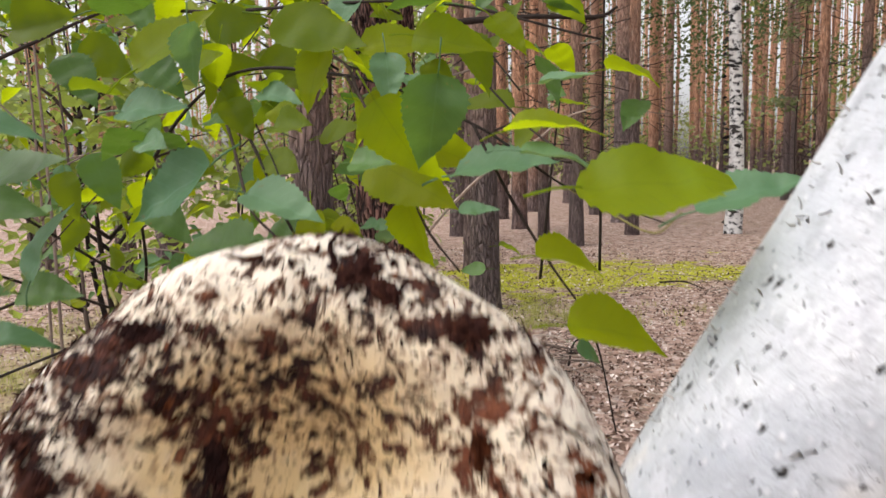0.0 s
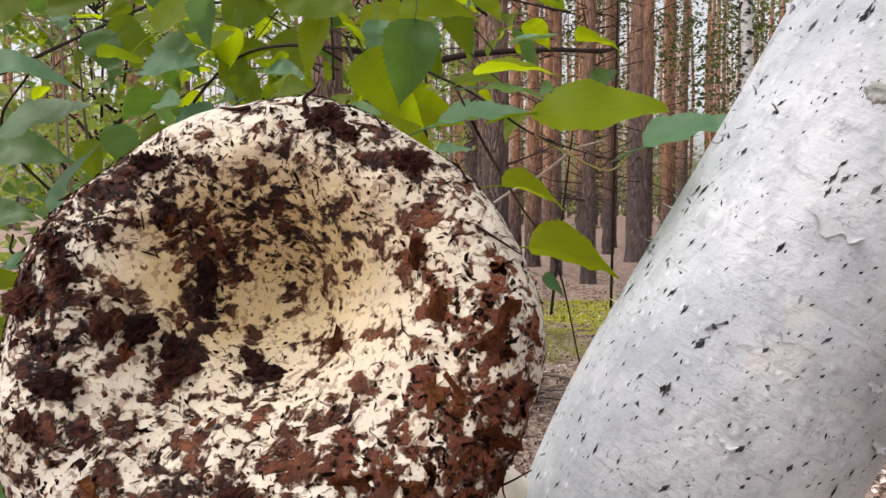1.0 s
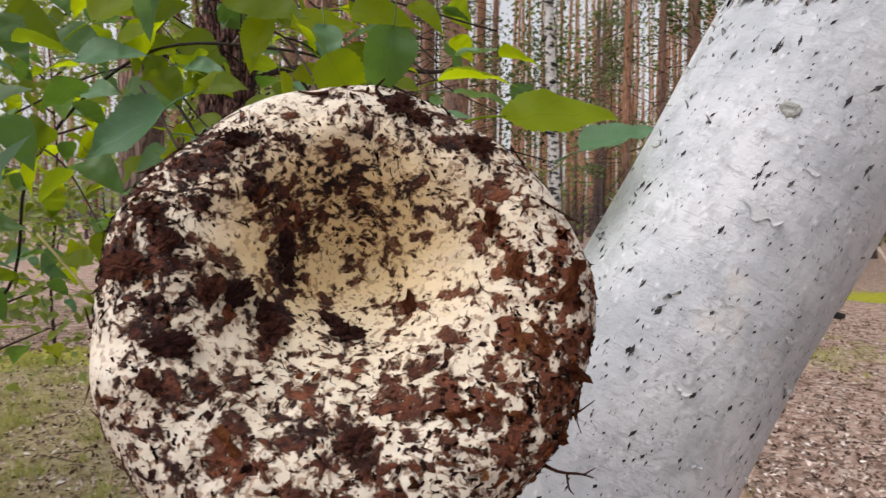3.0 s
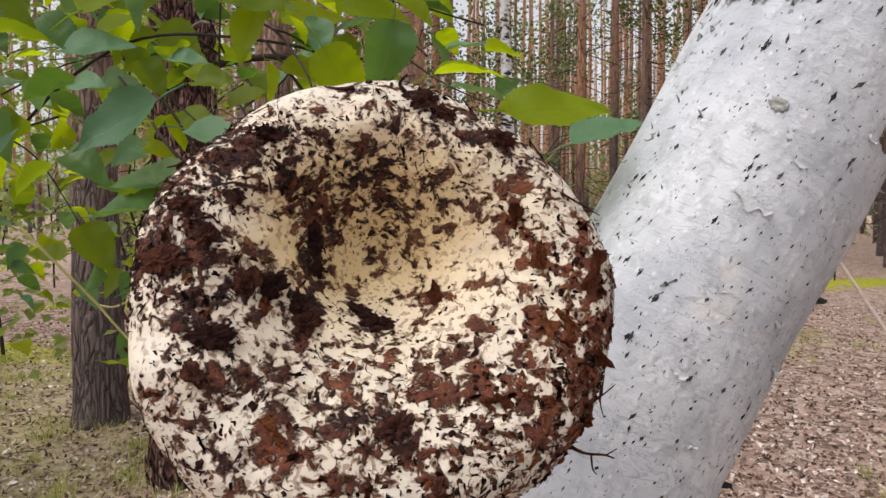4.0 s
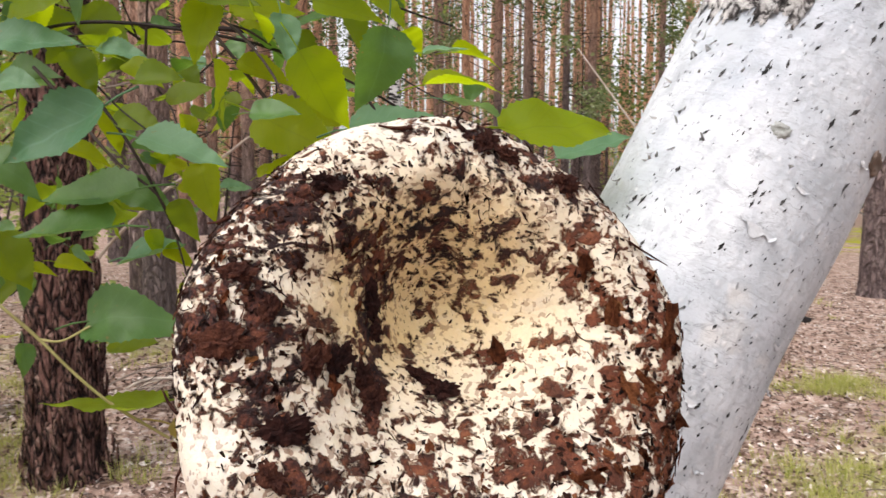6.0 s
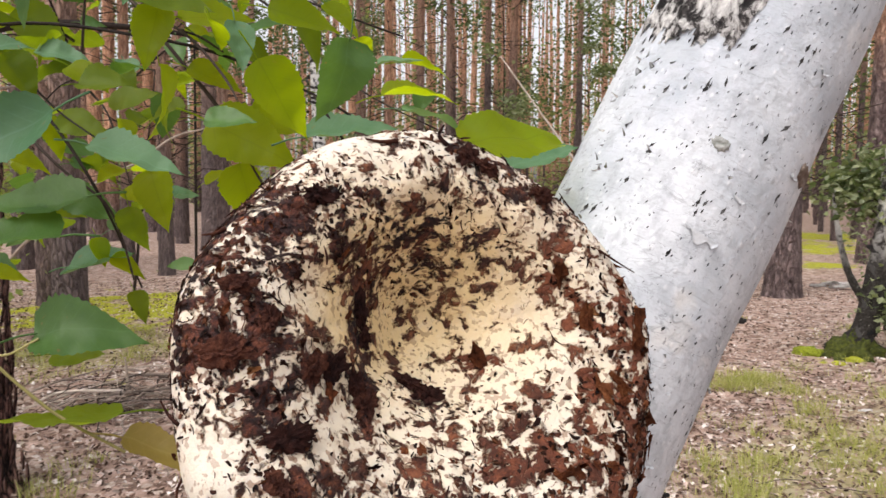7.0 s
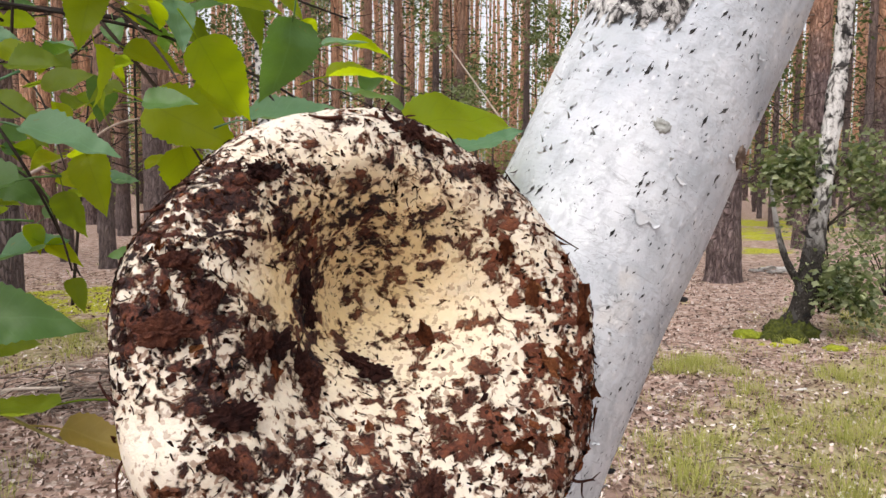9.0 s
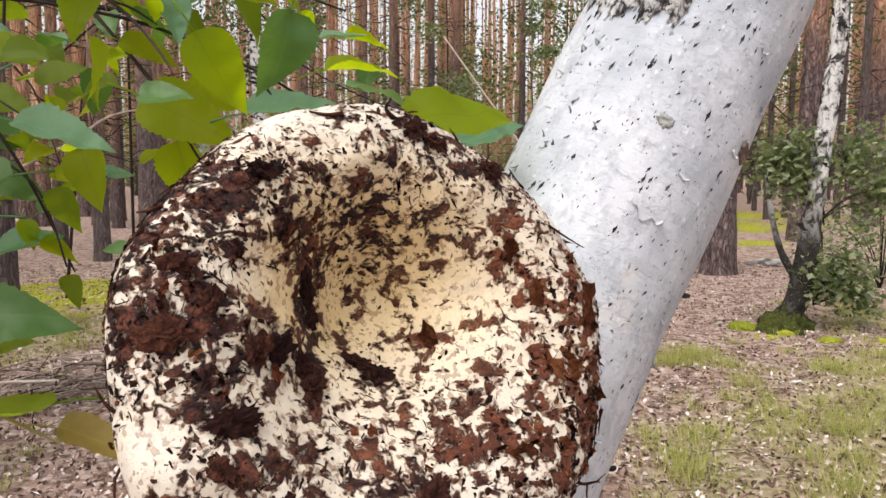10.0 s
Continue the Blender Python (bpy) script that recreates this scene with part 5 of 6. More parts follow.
            o.matrix_basis = cap_frame(best[1], best[2]) @ pose(0, 0, 0.0008, rng.uniform(-12, 12), rng.uniform(-12, 12), rng.uniform(0, 360))
    # bits that stick out over the edge
    for s, a, l, r, turn in ((1.12, 1.50, 0.010, 0.0010, 10), (1.30, -0.45, 0.016, 0.0005, 60), (1.34, -0.38, 0.014, 0.0004, -35), (1.10, 0.55, 0.018, 0.0006, -70), (1.25, 0.75, 0.010, 0.0005, 65), (1.15, 1.75, 0.012, 0.001, 75), (1.35, 3.3, 0.010, 0.0007, -60), (1.3, 2.6, 0.008, 0.0007, 50)):
        v, f, _ = tube(path_points([(0, 0, 0), (l * 0.5, rng.uniform(-0.3, 0.3) * l, 0.02 * l), (l, rng.uniform(-0.3, 0.3) * l, 0.10 * l)], 8), list(np.linspace(r, r * 0.4, 8)), 5)
        o = raw("twig_bit", v, f, SOIL, m)
        o.matrix_basis = cap_frame(s, a) @ pose(0, 0, 0.0005, 0, -6, turn)
    fork = joined([tube(path_points(line, 8), list(np.linspace(r, r * 0.4, 8)), 5)[:2] for line, r in (
        ([(0, 0, 0), (0.009, 0.001, 0.001), (0.018, 0.005, 0.003), (0.026, 0.006, 0.003)], 0.0008), ([(0.012, 0.002, 0.0015), (0.017, -0.002, 0.003), (0.021, -0.003, 0.004)], 0.0005), ([(0.019, 0.005, 0.003), (0.021, 0.010, 0.004)], 0.0004))])
    raw("twig_bit", *fork, SOIL, m, "small forked dry twig").matrix_basis = cap_frame(1.36, -0.66) @ pose(0, 0, 0.0005, 0, -28, 20)


mushroom()


# ---------------------------------------------------------------- branches with leaves
def leaf_mesh(rng, slim=1.0, eaten=False):
    """A toothed, pointed birch leaf of length 1 from the stalk (y), folded along its rib."""
    bm = bmesh.new()
    n = 29
    droop, fold, twist = rng.uniform(-0.10, 0.45), rng.uniform(0.10, 0.55), rng.uniform(-0.5, 0.5)
    bend = rng.uniform(-0.10, 0.10)
    if eaten:
        droop, fold, twist, bend = 0.04, 0.12, 0.1, 0.03
    rows = []
    for j in range(n):
        t = j / (n - 1)
        w = 0.80 * slim * t ** 0.44 * (1 - t) ** 1.12 if 0 < t < 1 else 0.0
        if eaten:
            w = 0.80 * slim * (0.70 * t) ** 0.44 * (1 - 0.70 * t) ** 1.12 if t else 0.0
        tooth = 1 + (0.045 if j % 2 else -0.04) + rng.uniform(-0.03, 0.03)
        z0 = -droop * t * t
        row = []
        for q in (-1, -0.5, 0, 0.5, 1):
            x = q * w * (tooth if abs(q) == 1 else 1)
            z = z0 + abs(x) * fold + x * twist * t + 0.06 * noise.noise(Vector((x * 5, t * 5, droop * 40)))
            bite = 0.10 * t ** 4 * (0.4 + 1.6 * noise.noise(Vector((q * 1.7, 3.1, 0.5)))) if eaten else 0.0
            row.append(bm.verts.new((x + bend * t * t, t - bite - (0.02 if abs(q) == 1 else 0), z)))
        rows.append(row)
    for j in range(n - 1):
        for i in range(4):
            bm.faces.new((rows[j][i], rows[j][i + 1], rows[j + 1][i + 1], rows[j + 1][i]))
    bmesh.ops.remove_doubles(bm, verts=bm.verts[:], dist=0.002)
    # stalk
    v, f, _ = tube(path_points([(0, 0.03, 0), (0, -0.15, 0.01), (0.01, -0.36, -0.03)], 5), [0.008, 0.010, 0.010, 0.011, 0.012], 4)
    vs = [bm.verts.new(q) for q in v]
    for q in f:
        bm.faces.new([vs[i] for i in q])
    me = bpy.data.meshes.new("leaf")
    bm.to_mesh(me)
    bm.free()
    me.polygons.foreach_set("use_smooth", [True] * len(me.polygons))
    return me


lrng = random.Random(17)
LEAVES = {}
# g and e lit, d unlit, o olive and shaded, p pale with sheen.
for key, mat, slim in (("g", LEAF_LIT, 1.0), ("d", LEAF_DARK, 1.05), ("p", LEAF_PALE, 0.95), ("y", LEAF_DRY, 0.62), ("o", LEAF_OLIVE_SHADED, 1.0), ("e", LEAF_LIT, 1.1)):
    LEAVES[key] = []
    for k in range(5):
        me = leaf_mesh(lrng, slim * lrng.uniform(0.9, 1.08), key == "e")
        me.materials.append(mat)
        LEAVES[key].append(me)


def put_leaf(parent, inv, kind, m, size):
    o = new("leaf", LEAVES[kind][lrng.randrange(5)])
    o.parent = parent
    o.matrix_basis = inv @ m @ Matrix.Diagonal((size, size, size, 1))
    return o


def twig(parent, inv, points, r0, r1, mat, name="twig", n=22):
    return tube_part(name, [inv @ Vector(p) for p in points], list(np.linspace(r0, r1, 6)), 7, mat, parent, rough=0.25, scale=60, n=n)


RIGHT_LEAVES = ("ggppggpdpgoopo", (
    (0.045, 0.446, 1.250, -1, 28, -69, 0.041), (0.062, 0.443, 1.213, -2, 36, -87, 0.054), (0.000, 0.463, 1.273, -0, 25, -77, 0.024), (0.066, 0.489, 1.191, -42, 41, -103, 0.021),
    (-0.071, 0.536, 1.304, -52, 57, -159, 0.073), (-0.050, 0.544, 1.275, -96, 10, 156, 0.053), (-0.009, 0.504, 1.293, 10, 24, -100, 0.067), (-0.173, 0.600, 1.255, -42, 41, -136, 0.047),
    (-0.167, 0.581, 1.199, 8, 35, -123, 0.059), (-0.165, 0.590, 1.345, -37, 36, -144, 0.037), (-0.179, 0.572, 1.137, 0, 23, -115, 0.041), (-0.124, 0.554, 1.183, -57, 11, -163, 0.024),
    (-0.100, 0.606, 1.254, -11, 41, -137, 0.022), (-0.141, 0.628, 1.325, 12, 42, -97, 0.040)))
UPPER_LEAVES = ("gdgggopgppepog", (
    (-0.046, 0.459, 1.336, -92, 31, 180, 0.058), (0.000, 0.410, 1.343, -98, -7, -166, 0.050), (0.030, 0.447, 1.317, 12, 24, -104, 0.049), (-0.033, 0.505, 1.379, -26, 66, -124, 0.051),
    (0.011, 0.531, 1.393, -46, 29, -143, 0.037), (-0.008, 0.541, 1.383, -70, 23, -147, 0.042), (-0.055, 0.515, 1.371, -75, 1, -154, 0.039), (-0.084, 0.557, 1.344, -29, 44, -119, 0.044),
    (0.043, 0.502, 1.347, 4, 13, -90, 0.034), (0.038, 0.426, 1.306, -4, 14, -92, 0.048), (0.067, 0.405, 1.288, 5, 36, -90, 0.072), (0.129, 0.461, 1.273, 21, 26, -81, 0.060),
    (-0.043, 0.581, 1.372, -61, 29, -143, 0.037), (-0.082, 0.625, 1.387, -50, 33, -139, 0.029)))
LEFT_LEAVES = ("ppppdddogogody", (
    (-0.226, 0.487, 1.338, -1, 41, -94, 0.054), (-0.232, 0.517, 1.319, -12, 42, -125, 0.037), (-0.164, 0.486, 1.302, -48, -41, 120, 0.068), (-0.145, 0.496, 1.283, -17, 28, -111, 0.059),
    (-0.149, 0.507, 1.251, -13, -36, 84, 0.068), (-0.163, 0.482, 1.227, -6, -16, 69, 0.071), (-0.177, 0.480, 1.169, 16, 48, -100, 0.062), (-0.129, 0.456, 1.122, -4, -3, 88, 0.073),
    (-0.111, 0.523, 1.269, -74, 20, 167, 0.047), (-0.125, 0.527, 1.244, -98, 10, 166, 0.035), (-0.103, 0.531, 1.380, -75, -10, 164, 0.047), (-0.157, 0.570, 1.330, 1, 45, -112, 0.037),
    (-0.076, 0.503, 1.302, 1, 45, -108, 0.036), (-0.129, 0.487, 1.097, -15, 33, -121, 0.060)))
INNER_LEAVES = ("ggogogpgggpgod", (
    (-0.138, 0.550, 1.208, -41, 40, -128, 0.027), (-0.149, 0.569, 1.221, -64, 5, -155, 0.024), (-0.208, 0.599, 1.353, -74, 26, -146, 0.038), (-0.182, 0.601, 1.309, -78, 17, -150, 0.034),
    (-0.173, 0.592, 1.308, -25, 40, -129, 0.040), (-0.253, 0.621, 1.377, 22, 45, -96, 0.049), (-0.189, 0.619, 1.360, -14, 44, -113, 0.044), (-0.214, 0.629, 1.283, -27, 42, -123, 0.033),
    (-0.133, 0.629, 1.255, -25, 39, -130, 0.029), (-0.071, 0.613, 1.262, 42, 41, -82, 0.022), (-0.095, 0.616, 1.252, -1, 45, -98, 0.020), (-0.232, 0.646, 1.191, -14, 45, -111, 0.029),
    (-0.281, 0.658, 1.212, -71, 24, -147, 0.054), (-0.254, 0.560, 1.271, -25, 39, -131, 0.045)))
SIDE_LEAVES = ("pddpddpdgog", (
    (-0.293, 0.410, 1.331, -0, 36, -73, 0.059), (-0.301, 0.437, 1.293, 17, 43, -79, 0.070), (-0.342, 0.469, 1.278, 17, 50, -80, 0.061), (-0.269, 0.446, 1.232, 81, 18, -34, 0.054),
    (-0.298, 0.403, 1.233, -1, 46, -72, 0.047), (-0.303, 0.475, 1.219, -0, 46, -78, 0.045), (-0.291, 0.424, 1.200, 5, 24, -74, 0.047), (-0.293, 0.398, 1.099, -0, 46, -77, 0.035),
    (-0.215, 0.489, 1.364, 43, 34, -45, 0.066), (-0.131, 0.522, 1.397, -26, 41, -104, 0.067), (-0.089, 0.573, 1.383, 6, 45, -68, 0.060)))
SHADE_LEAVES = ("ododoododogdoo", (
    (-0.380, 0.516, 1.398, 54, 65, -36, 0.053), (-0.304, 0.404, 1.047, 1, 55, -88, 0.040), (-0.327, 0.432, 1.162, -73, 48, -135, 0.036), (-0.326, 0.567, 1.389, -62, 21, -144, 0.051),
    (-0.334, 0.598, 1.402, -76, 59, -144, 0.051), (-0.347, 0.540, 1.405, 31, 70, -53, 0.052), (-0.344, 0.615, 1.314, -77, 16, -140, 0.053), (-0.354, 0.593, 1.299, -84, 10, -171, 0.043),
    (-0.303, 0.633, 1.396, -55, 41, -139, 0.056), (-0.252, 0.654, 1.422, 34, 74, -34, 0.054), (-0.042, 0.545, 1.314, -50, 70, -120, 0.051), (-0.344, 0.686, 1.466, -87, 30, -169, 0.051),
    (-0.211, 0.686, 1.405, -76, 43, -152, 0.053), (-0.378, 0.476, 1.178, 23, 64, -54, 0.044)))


def leafy_branches():
    """Three low boughs of a birch sapling that stands out of view."""
    tree = empty("birch_sapling", pose(-0.93, 1.02, 0), "birch sapling with large toothed green leaves on thin twigs", "sapling")
    inv = tree.matrix_basis.inverted()
    twig(tree, inv, [(-0.93, 1.02, -0.05), (-0.92, 1.01, 0.6), (-0.90, 1.0, 1.1), (-0.89, 0.99, 1.6), (-0.87, 0.98, 2.3)], 0.010, 0.004, TWIG, "trunk", 40)
    main = [(-0.91, 1.0, 0.95), (-0.56, 0.96, 1.10), (-0.42, 0.80, 1.28), (-0.25, 0.66, 1.375), (-0.10, 0.57, 1.365), (0.0, 0.52, 1.325), (0.06, 0.495, 1.285), (0.115, 0.475, 1.265)]
    low_bough = twig(tree, inv, main, 0.0024, 0.0004, TWIG, "bough", 60)
    twig(tree, inv, [(0.06, 0.495, 1.285), (0.085, 0.487, 1.270), (0.108, 0.474, 1.260), (0.122, 0.468, 1.272)], 0.00082, 0.0006, GREEN_TWIG)
    twig(tree, inv, [(-0.10, 0.57, 1.365), (-0.06, 0.55, 1.31), (-0.035, 0.53, 1.26), (-0.01, 0.52, 1.23)], 0.0015, 0.00068, TWIG)
    twig(tree, inv, [(0.0, 0.52, 1.325), (0.025, 0.50, 1.28), (0.05, 0.49, 1.24), (0.075, 0.49, 1.20), (0.09, 0.51, 1.13)], 0.00109, 0.00052, TWIG)
    twig(tree, inv, [(-0.25, 0.66, 1.375), (-0.19, 0.60, 1.32), (-0.15, 0.57, 1.26), (-0.12, 0.60, 1.18)], 0.0017, 0.00068, TWIG)
    twig(tree, inv, [(-0.55, 0.95, 1.15), (-0.46, 0.66, 1.26), (-0.36, 0.50, 1.30), (-0.27, 0.43, 1.33)], 0.00204, 0.00075, TWIG)
    twig(tree, inv, [(-0.55, 0.95, 1.1), (-0.44, 0.68, 1.18), (-0.35, 0.50, 1.20), (-0.28, 0.42, 1.22)], 0.00204, 0.00075, TWIG)
    twig(tree, inv, [(-0.138, 0.644, 1.433), (-0.120, 0.573, 1.390), (-0.090, 0.543, 1.368), (-0.075, 0.516, 1.349), (-0.062, 0.501, 1.329), (-0.056, 0.488, 1.314)], 0.0015, 0.00075, TWIG)
    twig(tree, inv, [(-0.090, 0.543, 1.368), (-0.076, 0.539, 1.363), (-0.061, 0.534, 1.353)], 0.00109, 0.0006, TWIG)
    twig(tree, inv, [(-0.247, 0.665, 1.350), (-0.211, 0.612, 1.315), (-0.185, 0.571, 1.287), (-0.164, 0.543, 1.267), (-0.140, 0.535, 1.247), (-0.130, 0.540, 1.221), (-0.123, 0.546, 1.190)], 0.0015, 0.0006, TWIG)
    twig(tree, inv, [(-0.220, 0.659, 1.359), (-0.194, 0.619, 1.334), (-0.170, 0.590, 1.310), (-0.130, 0.525, 1.280)], 0.00109, 0.00052, TWIG)
    twig(tree, inv, [(-0.280, 0.537, 1.212), (-0.228, 0.490, 1.180), (-0.203, 0.476, 1.160), (-0.182, 0.464, 1.141), (-0.160, 0.457, 1.122), (-0.127, 0.446, 1.102)], 0.00122, 0.0009, GREEN_TWIG)
    twig(tree, inv, [(-0.203, 0.476, 1.160), (-0.190, 0.473, 1.159), (-0.174, 0.475, 1.167)], 0.00082, 0.00075, GREEN_TWIG)
    twig(tree, inv, [(0.010, 0.530, 1.348), (0.037, 0.492, 1.321), (0.070, 0.451, 1.297)], 0.00082, 0.00045, TWIG)
    high_bough = twig(tree, inv, [(-0.89, 0.99, 1.42), (-0.52, 0.9, 1.5), (-0.40, 0.78, 1.47), (-0.25, 0.68, 1.44), (-0.05, 0.60, 1.42), (0.08, 0.56, 1.38)], 0.0026, 0.0008, TWIG, "bough", 40)
    twig(tree, inv, [(-0.05, 0.60, 1.42), (0.0, 0.56, 1.38), (0.03, 0.52, 1.345)], 0.00122, 0.0006, TWIG)
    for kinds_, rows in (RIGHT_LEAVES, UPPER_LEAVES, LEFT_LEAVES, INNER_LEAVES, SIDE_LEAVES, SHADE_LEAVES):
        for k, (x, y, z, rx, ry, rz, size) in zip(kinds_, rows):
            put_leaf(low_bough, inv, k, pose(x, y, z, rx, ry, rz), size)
    for k in range(20):
        s = Vector((lrng.uniform(-0.5, -0.1), lrng.uniform(0.7, 1.0), lrng.uniform(1.2, 1.5)))
        d = Vector((lrng.uniform(-0.2, 0.25), lrng.uniform(-0.15, 0.1), lrng.uniform(-0.12, 0.12)))
        twig(tree, inv, [s, s + d * 0.5 + Vector((0, 0, 0.02)), s + d], 0.0013, 0.0006, TWIG, n=10)
    # the thick of the leaves, further back along the boughs
    rng = random.Random(41)
    for line, count, spread, z0 in ((main[1:5], 40, 0.05, 0.0), ([(-0.52, 0.9, 1.5), (-0.25, 0.68, 1.44), (-0.05, 0.60, 1.42), (0.08, 0.56, 1.38)], 60, 0.06, 0.0),
                                    ([(-0.42, 0.80, 1.28), (-0.29, 0.6, 1.31), (-0.33, 0.55, 1.32)], 10, 0.05, 0.0), ([(-0.5, 0.95, 1.2), (-0.3, 0.9, 1.25), (-0.05, 0.85, 1.40)], 110, 0.09, 0.0), ([(-0.6, 1.1, 1.45), (-0.3, 1.0, 1.5), (0.0, 0.9, 1.5)], 70, 0.10, 0.0),
                                    ([(-0.6, 1.0, 1.2), (-0.5, 0.95, 1.45)], 30, 0.13, 0.0)):
        pts = path_points(line, 40)
        for k in range(count):
            p = pts[rng.randrange(40)] + Vector((rng.gauss(0, spread), rng.gauss(0, spread), rng.gauss(0, spread * 0.7)))
            if p.y < 0.48:
                continue
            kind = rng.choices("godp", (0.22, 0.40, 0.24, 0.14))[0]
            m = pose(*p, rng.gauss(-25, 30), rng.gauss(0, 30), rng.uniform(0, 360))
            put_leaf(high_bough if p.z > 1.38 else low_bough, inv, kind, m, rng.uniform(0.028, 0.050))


leafy_branches()


def back_sapling(x, y, h, seed, count):
    """A birch sapling behind the first, with small leaves on thin boughs."""
    rng = random.Random(seed)
    tree = empty("birch_sapling", pose(x, y, floor_height(x, y)), "slim birch sapling with many small green leaves", "sapling")
    top = Vector((rng.uniform(-0.1, 0.1), rng.uniform(-0.1, 0.1), h))
    tube_part("trunk", [(0, 0, -0.04), tuple(top * 0.5 + Vector((0.03, 0, 0))), tuple(top)], [0.006, 0.0045, 0.002], 7, DEAD, tree, rough=0.2, n=18)
    for k in range(9):
        s = top * rng.uniform(0.45, 0.92)
        a, l = rng.uniform(0, 6.28), rng.uniform(0.3, 0.65)
        e = s + Vector((math.cos(a) * l, math.sin(a) * l, rng.uniform(-0.08, 0.25)))
        pts = path_points([s, (s + e) * 0.5 + Vector((0, 0, 0.06)), e], 14)
        bough = tube_part("bough", pts, list(np.linspace(0.003, 0.001, 14)), 5, DEAD, tree, rough=0.2)
        for i in range(count):
            p = pts[rng.randrange(4, 14)] + Vector((rng.gauss(0, 0.05), rng.gauss(0, 0.05), rng.gauss(-0.01, 0.04)))
            o = new("leaf", LEAVES[rng.choices("godp", (0.12, 0.40, 0.28, 0.20))[0]][rng.randrange(5)])
            o.parent = bough
            z = rng.uniform(0.03, 0.05)
            o.matrix_basis = pose(*p, rng.gauss(-25, 30), rng.gauss(0, 30), rng.uniform(0, 360)) @ Matrix.Diagonal((z, z, z, 1))


for k, (x, y, h) in enumerate(((-1.35, 1.9, 2.1), (-1.30, 1.7, 2.2), (-1.75, 2.2, 2.3))):
    back_sapling(x, y, h, 400 + k, 18)


# ---------------------------------------------------------------- litter and grass
def litter():
    rng = random.Random(71)
    v, f = [], []
    for k in range(64000):
        a, d = rng.uniform(-0.75, 1.25) + rng.gauss(0, 0.15), abs(1.9 + rng.gauss(0, 0.5)) + 9.5 * rng.random() ** 1.4
        x, y = d * math.sin(a), d * math.cos(a)
        p = Vector((x, y, floor_height(x, y) + rng.uniform(0.002, 0.014)))
        r = Euler((rng.gauss(0, 0.55), rng.gauss(0, 0.55), rng.uniform(0, 6.28))).to_matrix()
        l, w = rng.uniform(0.006, 0.024), rng.uniform(0.004, 0.013)
        o = len(v)
        for q in ((-l, 0, 0), (-l * 0.2, w, 0.004), (l, 0.2 * w, 0), (0.1 * l, -w, 0.003)):
            v.append(p + r @ Vector(q))
        f.append((o, o + 1, o + 2, o + 3))
    for k in range(26000):
        a, d = rng.uniform(-3.1416, 3.1416), 7.0 * rng.random() ** 0.6 * rng.uniform(0.6, 1.2)
        x, y = d * math.sin(a), d * math.cos(a)
        p = Vector((x, y, floor_height(x, y) + rng.uniform(0.002, 0.014)))
        r = Euler((rng.gauss(0, 0.55), rng.gauss(0, 0.55), rng.uniform(0, 6.28))).to_matrix()
        l, w = rng.uniform(0.006, 0.024), rng.uniform(0.004, 0.013)
        o = len(v)
        for q in ((-l, 0, 0), (-l * 0.2, w, 0.004), (l, 0.2 * w, 0), (0.1 * l, -w, 0.003)):
            v.append(p + r @ Vector(q))
        f.append((o, o + 1, o + 2, o + 3))
    n = Nodes("leaf_litter", 0.85, 0.25)
    c = n.ramp(n.island(), (0.0, (0.04, 0.02, 0.014)), (0.3, (0.12, 0.07, 0.05)), (0.58, (0.38, 0.26, 0.205)), (0.80, (0.56, 0.44, 0.385)), (0.96, (0.78, 0.71, 0.66)))
    tagged(raw("leaf_litter", v, f, n.done(c), smooth=False), "fallen brown and pale leaf scraps on ground", "leaf litter", kind="stuff")
    chunks = []
    for k in range(700):
        a, d = rng.uniform(-0.75, 1.25), 2.0 + 9 * rng.random() ** 1.3
        x, y = d * math.sin(a), d * math.cos(a)
        l, b = rng.uniform(0.05, 0.28), rng.uniform(0, 6.28)
        e = Vector((math.cos(b) * l, math.sin(b) * l, 0))
        s = Vector((x, y, floor_height(x, y) + 0.006))
        q, g, _ = tube([s, s + e * 0.5 + Vector((0, 0, rng.uniform(0, 0.02))), s + e], [0.003, 0.003, 0.0015], 4)
        chunks.append((q, g))
    q, g = joined(chunks)
    tagged(raw("fallen_twigs", q, g, DEAD), "small dry twigs on the forest floor", "twigs", kind="stuff")


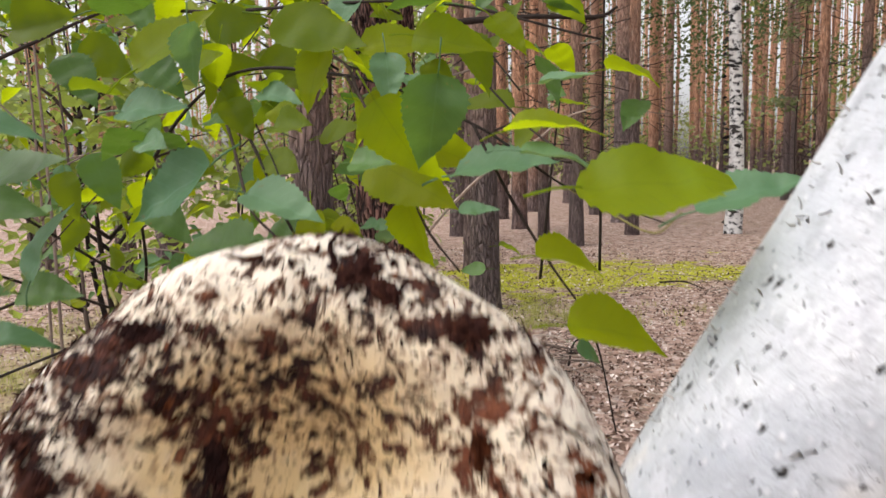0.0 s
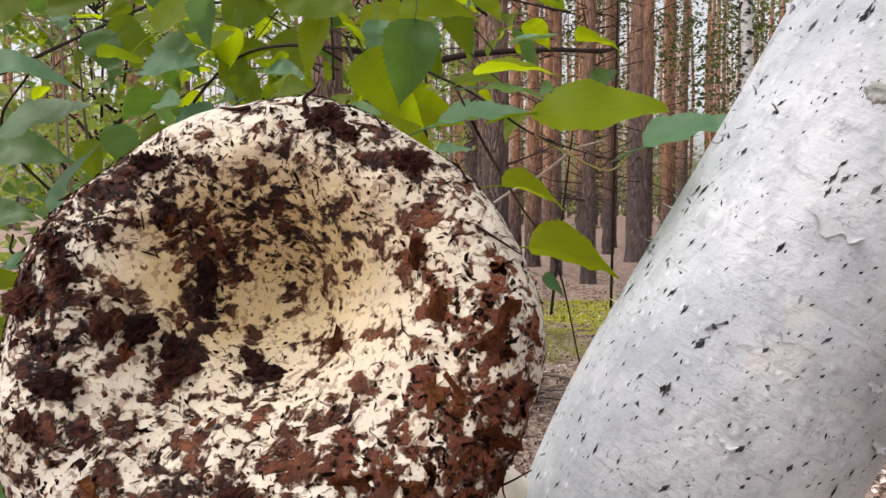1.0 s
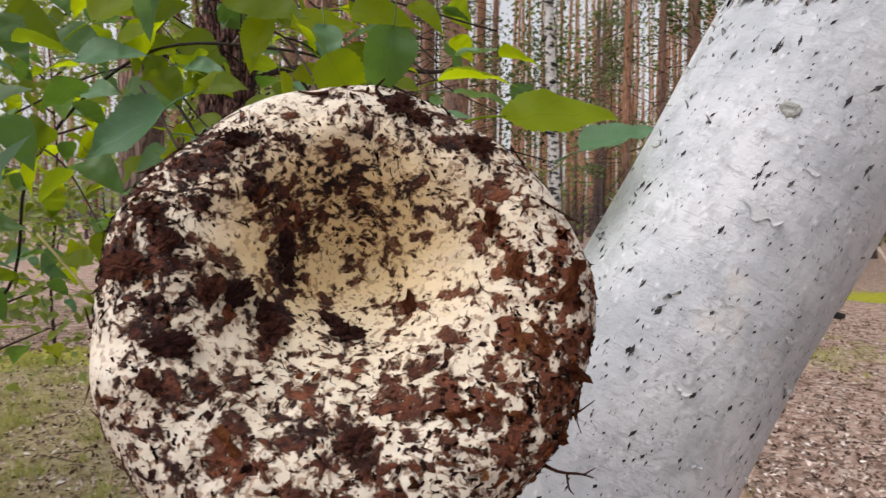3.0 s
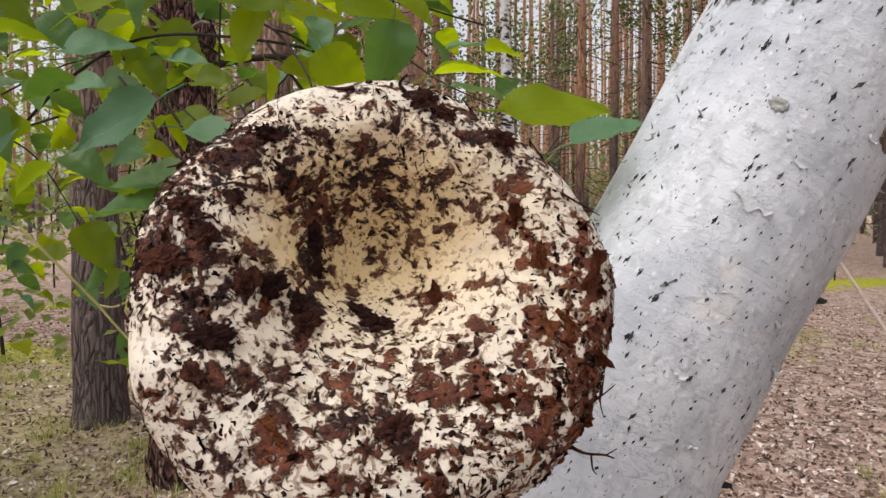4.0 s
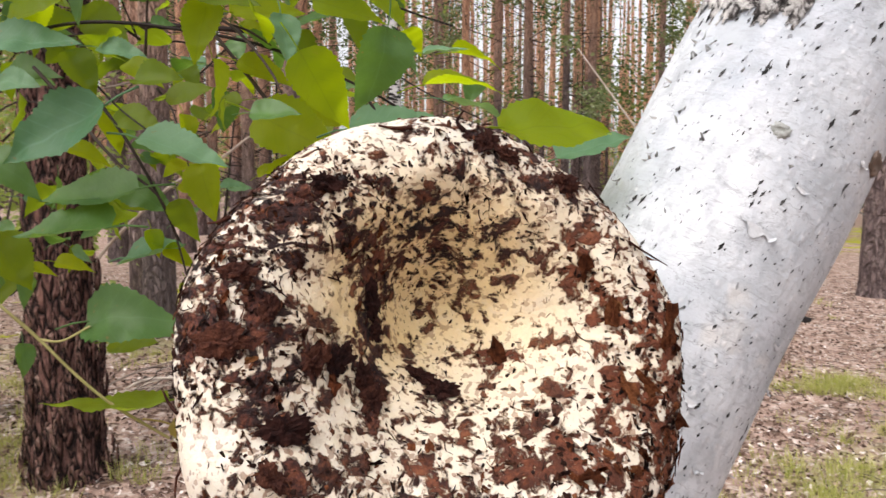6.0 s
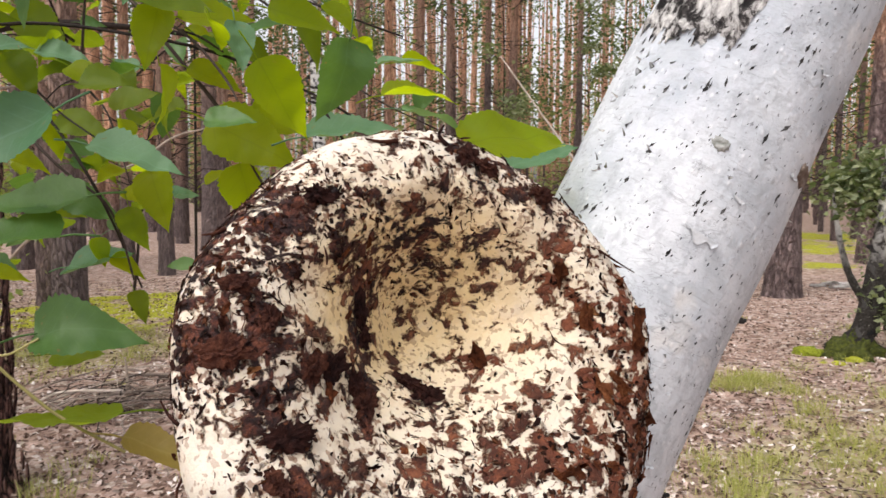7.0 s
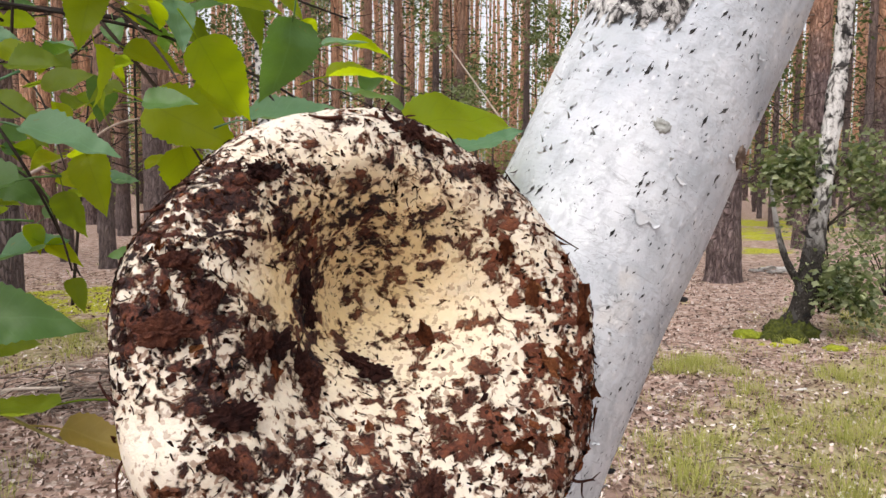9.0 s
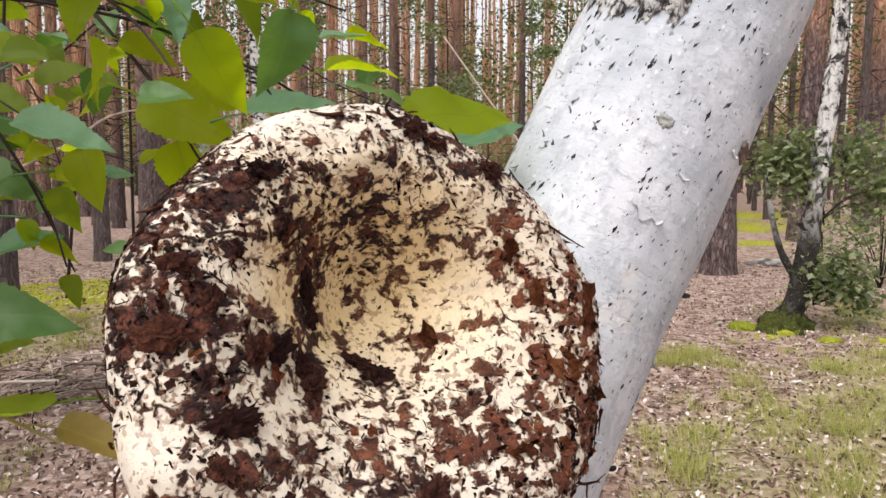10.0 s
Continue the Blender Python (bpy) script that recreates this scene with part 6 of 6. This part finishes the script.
def grass():
    rng = random.Random(72)
    v, f = [], []
    spots_ = []
    for x, y, rx, ry in GRASS_PATCHES:
        spots_ += [(x, y, rx, ry)] * int(6 + 30 * rx * ry / (0.3 + 0.05 * (x * x + y * y)))
    for k in range(2700):
        x0, y0, rx, ry = spots_[rng.randrange(len(spots_))]
        tx, ty = x0 + rng.gauss(0, rx * 0.7), y0 + rng.gauss(0, ry * 0.7)
        if noise.noise(Vector((tx * 2.2, ty * 2.2, 5))) + 0.5 * noise.noise(Vector((tx * 6, ty * 6, 9))) < 0.04:
            continue
        tall, wide = rng.uniform(0.04, 0.12), rng.uniform(0.02, 0.07)
        for b in range(rng.randrange(16, 46)):
            x, y = tx + rng.gauss(0, wide), ty + rng.gauss(0, wide)
            h, b = tall * rng.uniform(0.5, 1.2), rng.uniform(0, 6.28)
            w = Vector((math.cos(b), math.sin(b), 0)) * rng.uniform(0.0008, 0.0018)
            s = Vector((x, y, floor_height(x, y)))
            d = Vector((x - tx + rng.gauss(0, 0.02), y - ty + rng.gauss(0, 0.02), 0)).normalized() * h * rng.uniform(0.2, 1.1)
            o = len(v)
            v += [s - w, s + w, s + d * 0.35 + Vector((0, 0, h * 0.75)) + w * 0.7, s + d * 0.35 + Vector((0, 0, h * 0.75)) - w * 0.7, s + d + Vector((0, 0, h * 0.8))]
            f += [(o, o + 1, o + 2, o + 3), (o + 3, o + 2, o + 4)]
    n = Nodes("grass_blades", 0.6, 0.3)
    c = n.ramp(n.island(), (0.0, (0.22, 0.26, 0.05)), (0.6, (0.47, 0.48, 0.13)), (1.0, (0.72, 0.65, 0.34)))
    tagged(raw("grass", v, f, n.done(c, through=(0.4, 0.42, 0.08), share=0.3), smooth=False), "thin yellow-green grass in patches", "grass", kind="stuff")


def brush_pile(x, y, seed, count, s, high=0.14):
    rng = random.Random(seed)
    pile = empty("brushwood_pile", pose(x, y, floor_height(x, y)), "heap of dry grey broken branches on ground", "brushwood")
    for k in range(count):
        a, l = rng.uniform(0, 6.28), rng.uniform(0.2, 0.75)
        c = Vector((rng.gauss(0, s), rng.gauss(0, s * 0.8), rng.uniform(0.01, high)))
        d = Vector((math.cos(a), math.sin(a) * 0.7, rng.uniform(-0.12, 0.28))) * l * 0.5
        p0, p1 = c - d, c + d
        p0.z, p1.z = max(0.005, p0.z), max(0.005, p1.z)
        mid = (p0 + p1) * 0.5 + Vector((rng.gauss(0, 0.05), rng.gauss(0, 0.05), rng.uniform(0, 0.05)))
        r = rng.uniform(0.002, 0.006) if k % 7 else rng.uniform(0.007, 0.011)
        tube_part("stick", [p0, mid, p1], [r, r * 0.85, r * 0.5], 6, (PALE, DEAD, TWIG, DEAD)[k % 4], pile, rough=0.25, n=9)
    tube_part("stick", [(0.0, 0.05, 0.0), (0.01, 0.05, 0.16), (0.0, 0.06, 0.30)], [0.010, 0.009, 0.005], 6, PALE, pile, rough=0.25, n=9)


litter()
grass()
brush_pile(-0.34, 4.50, 81, 95, 0.25)
brush_pile(1.6, 7.5, 82, 22, 0.4)
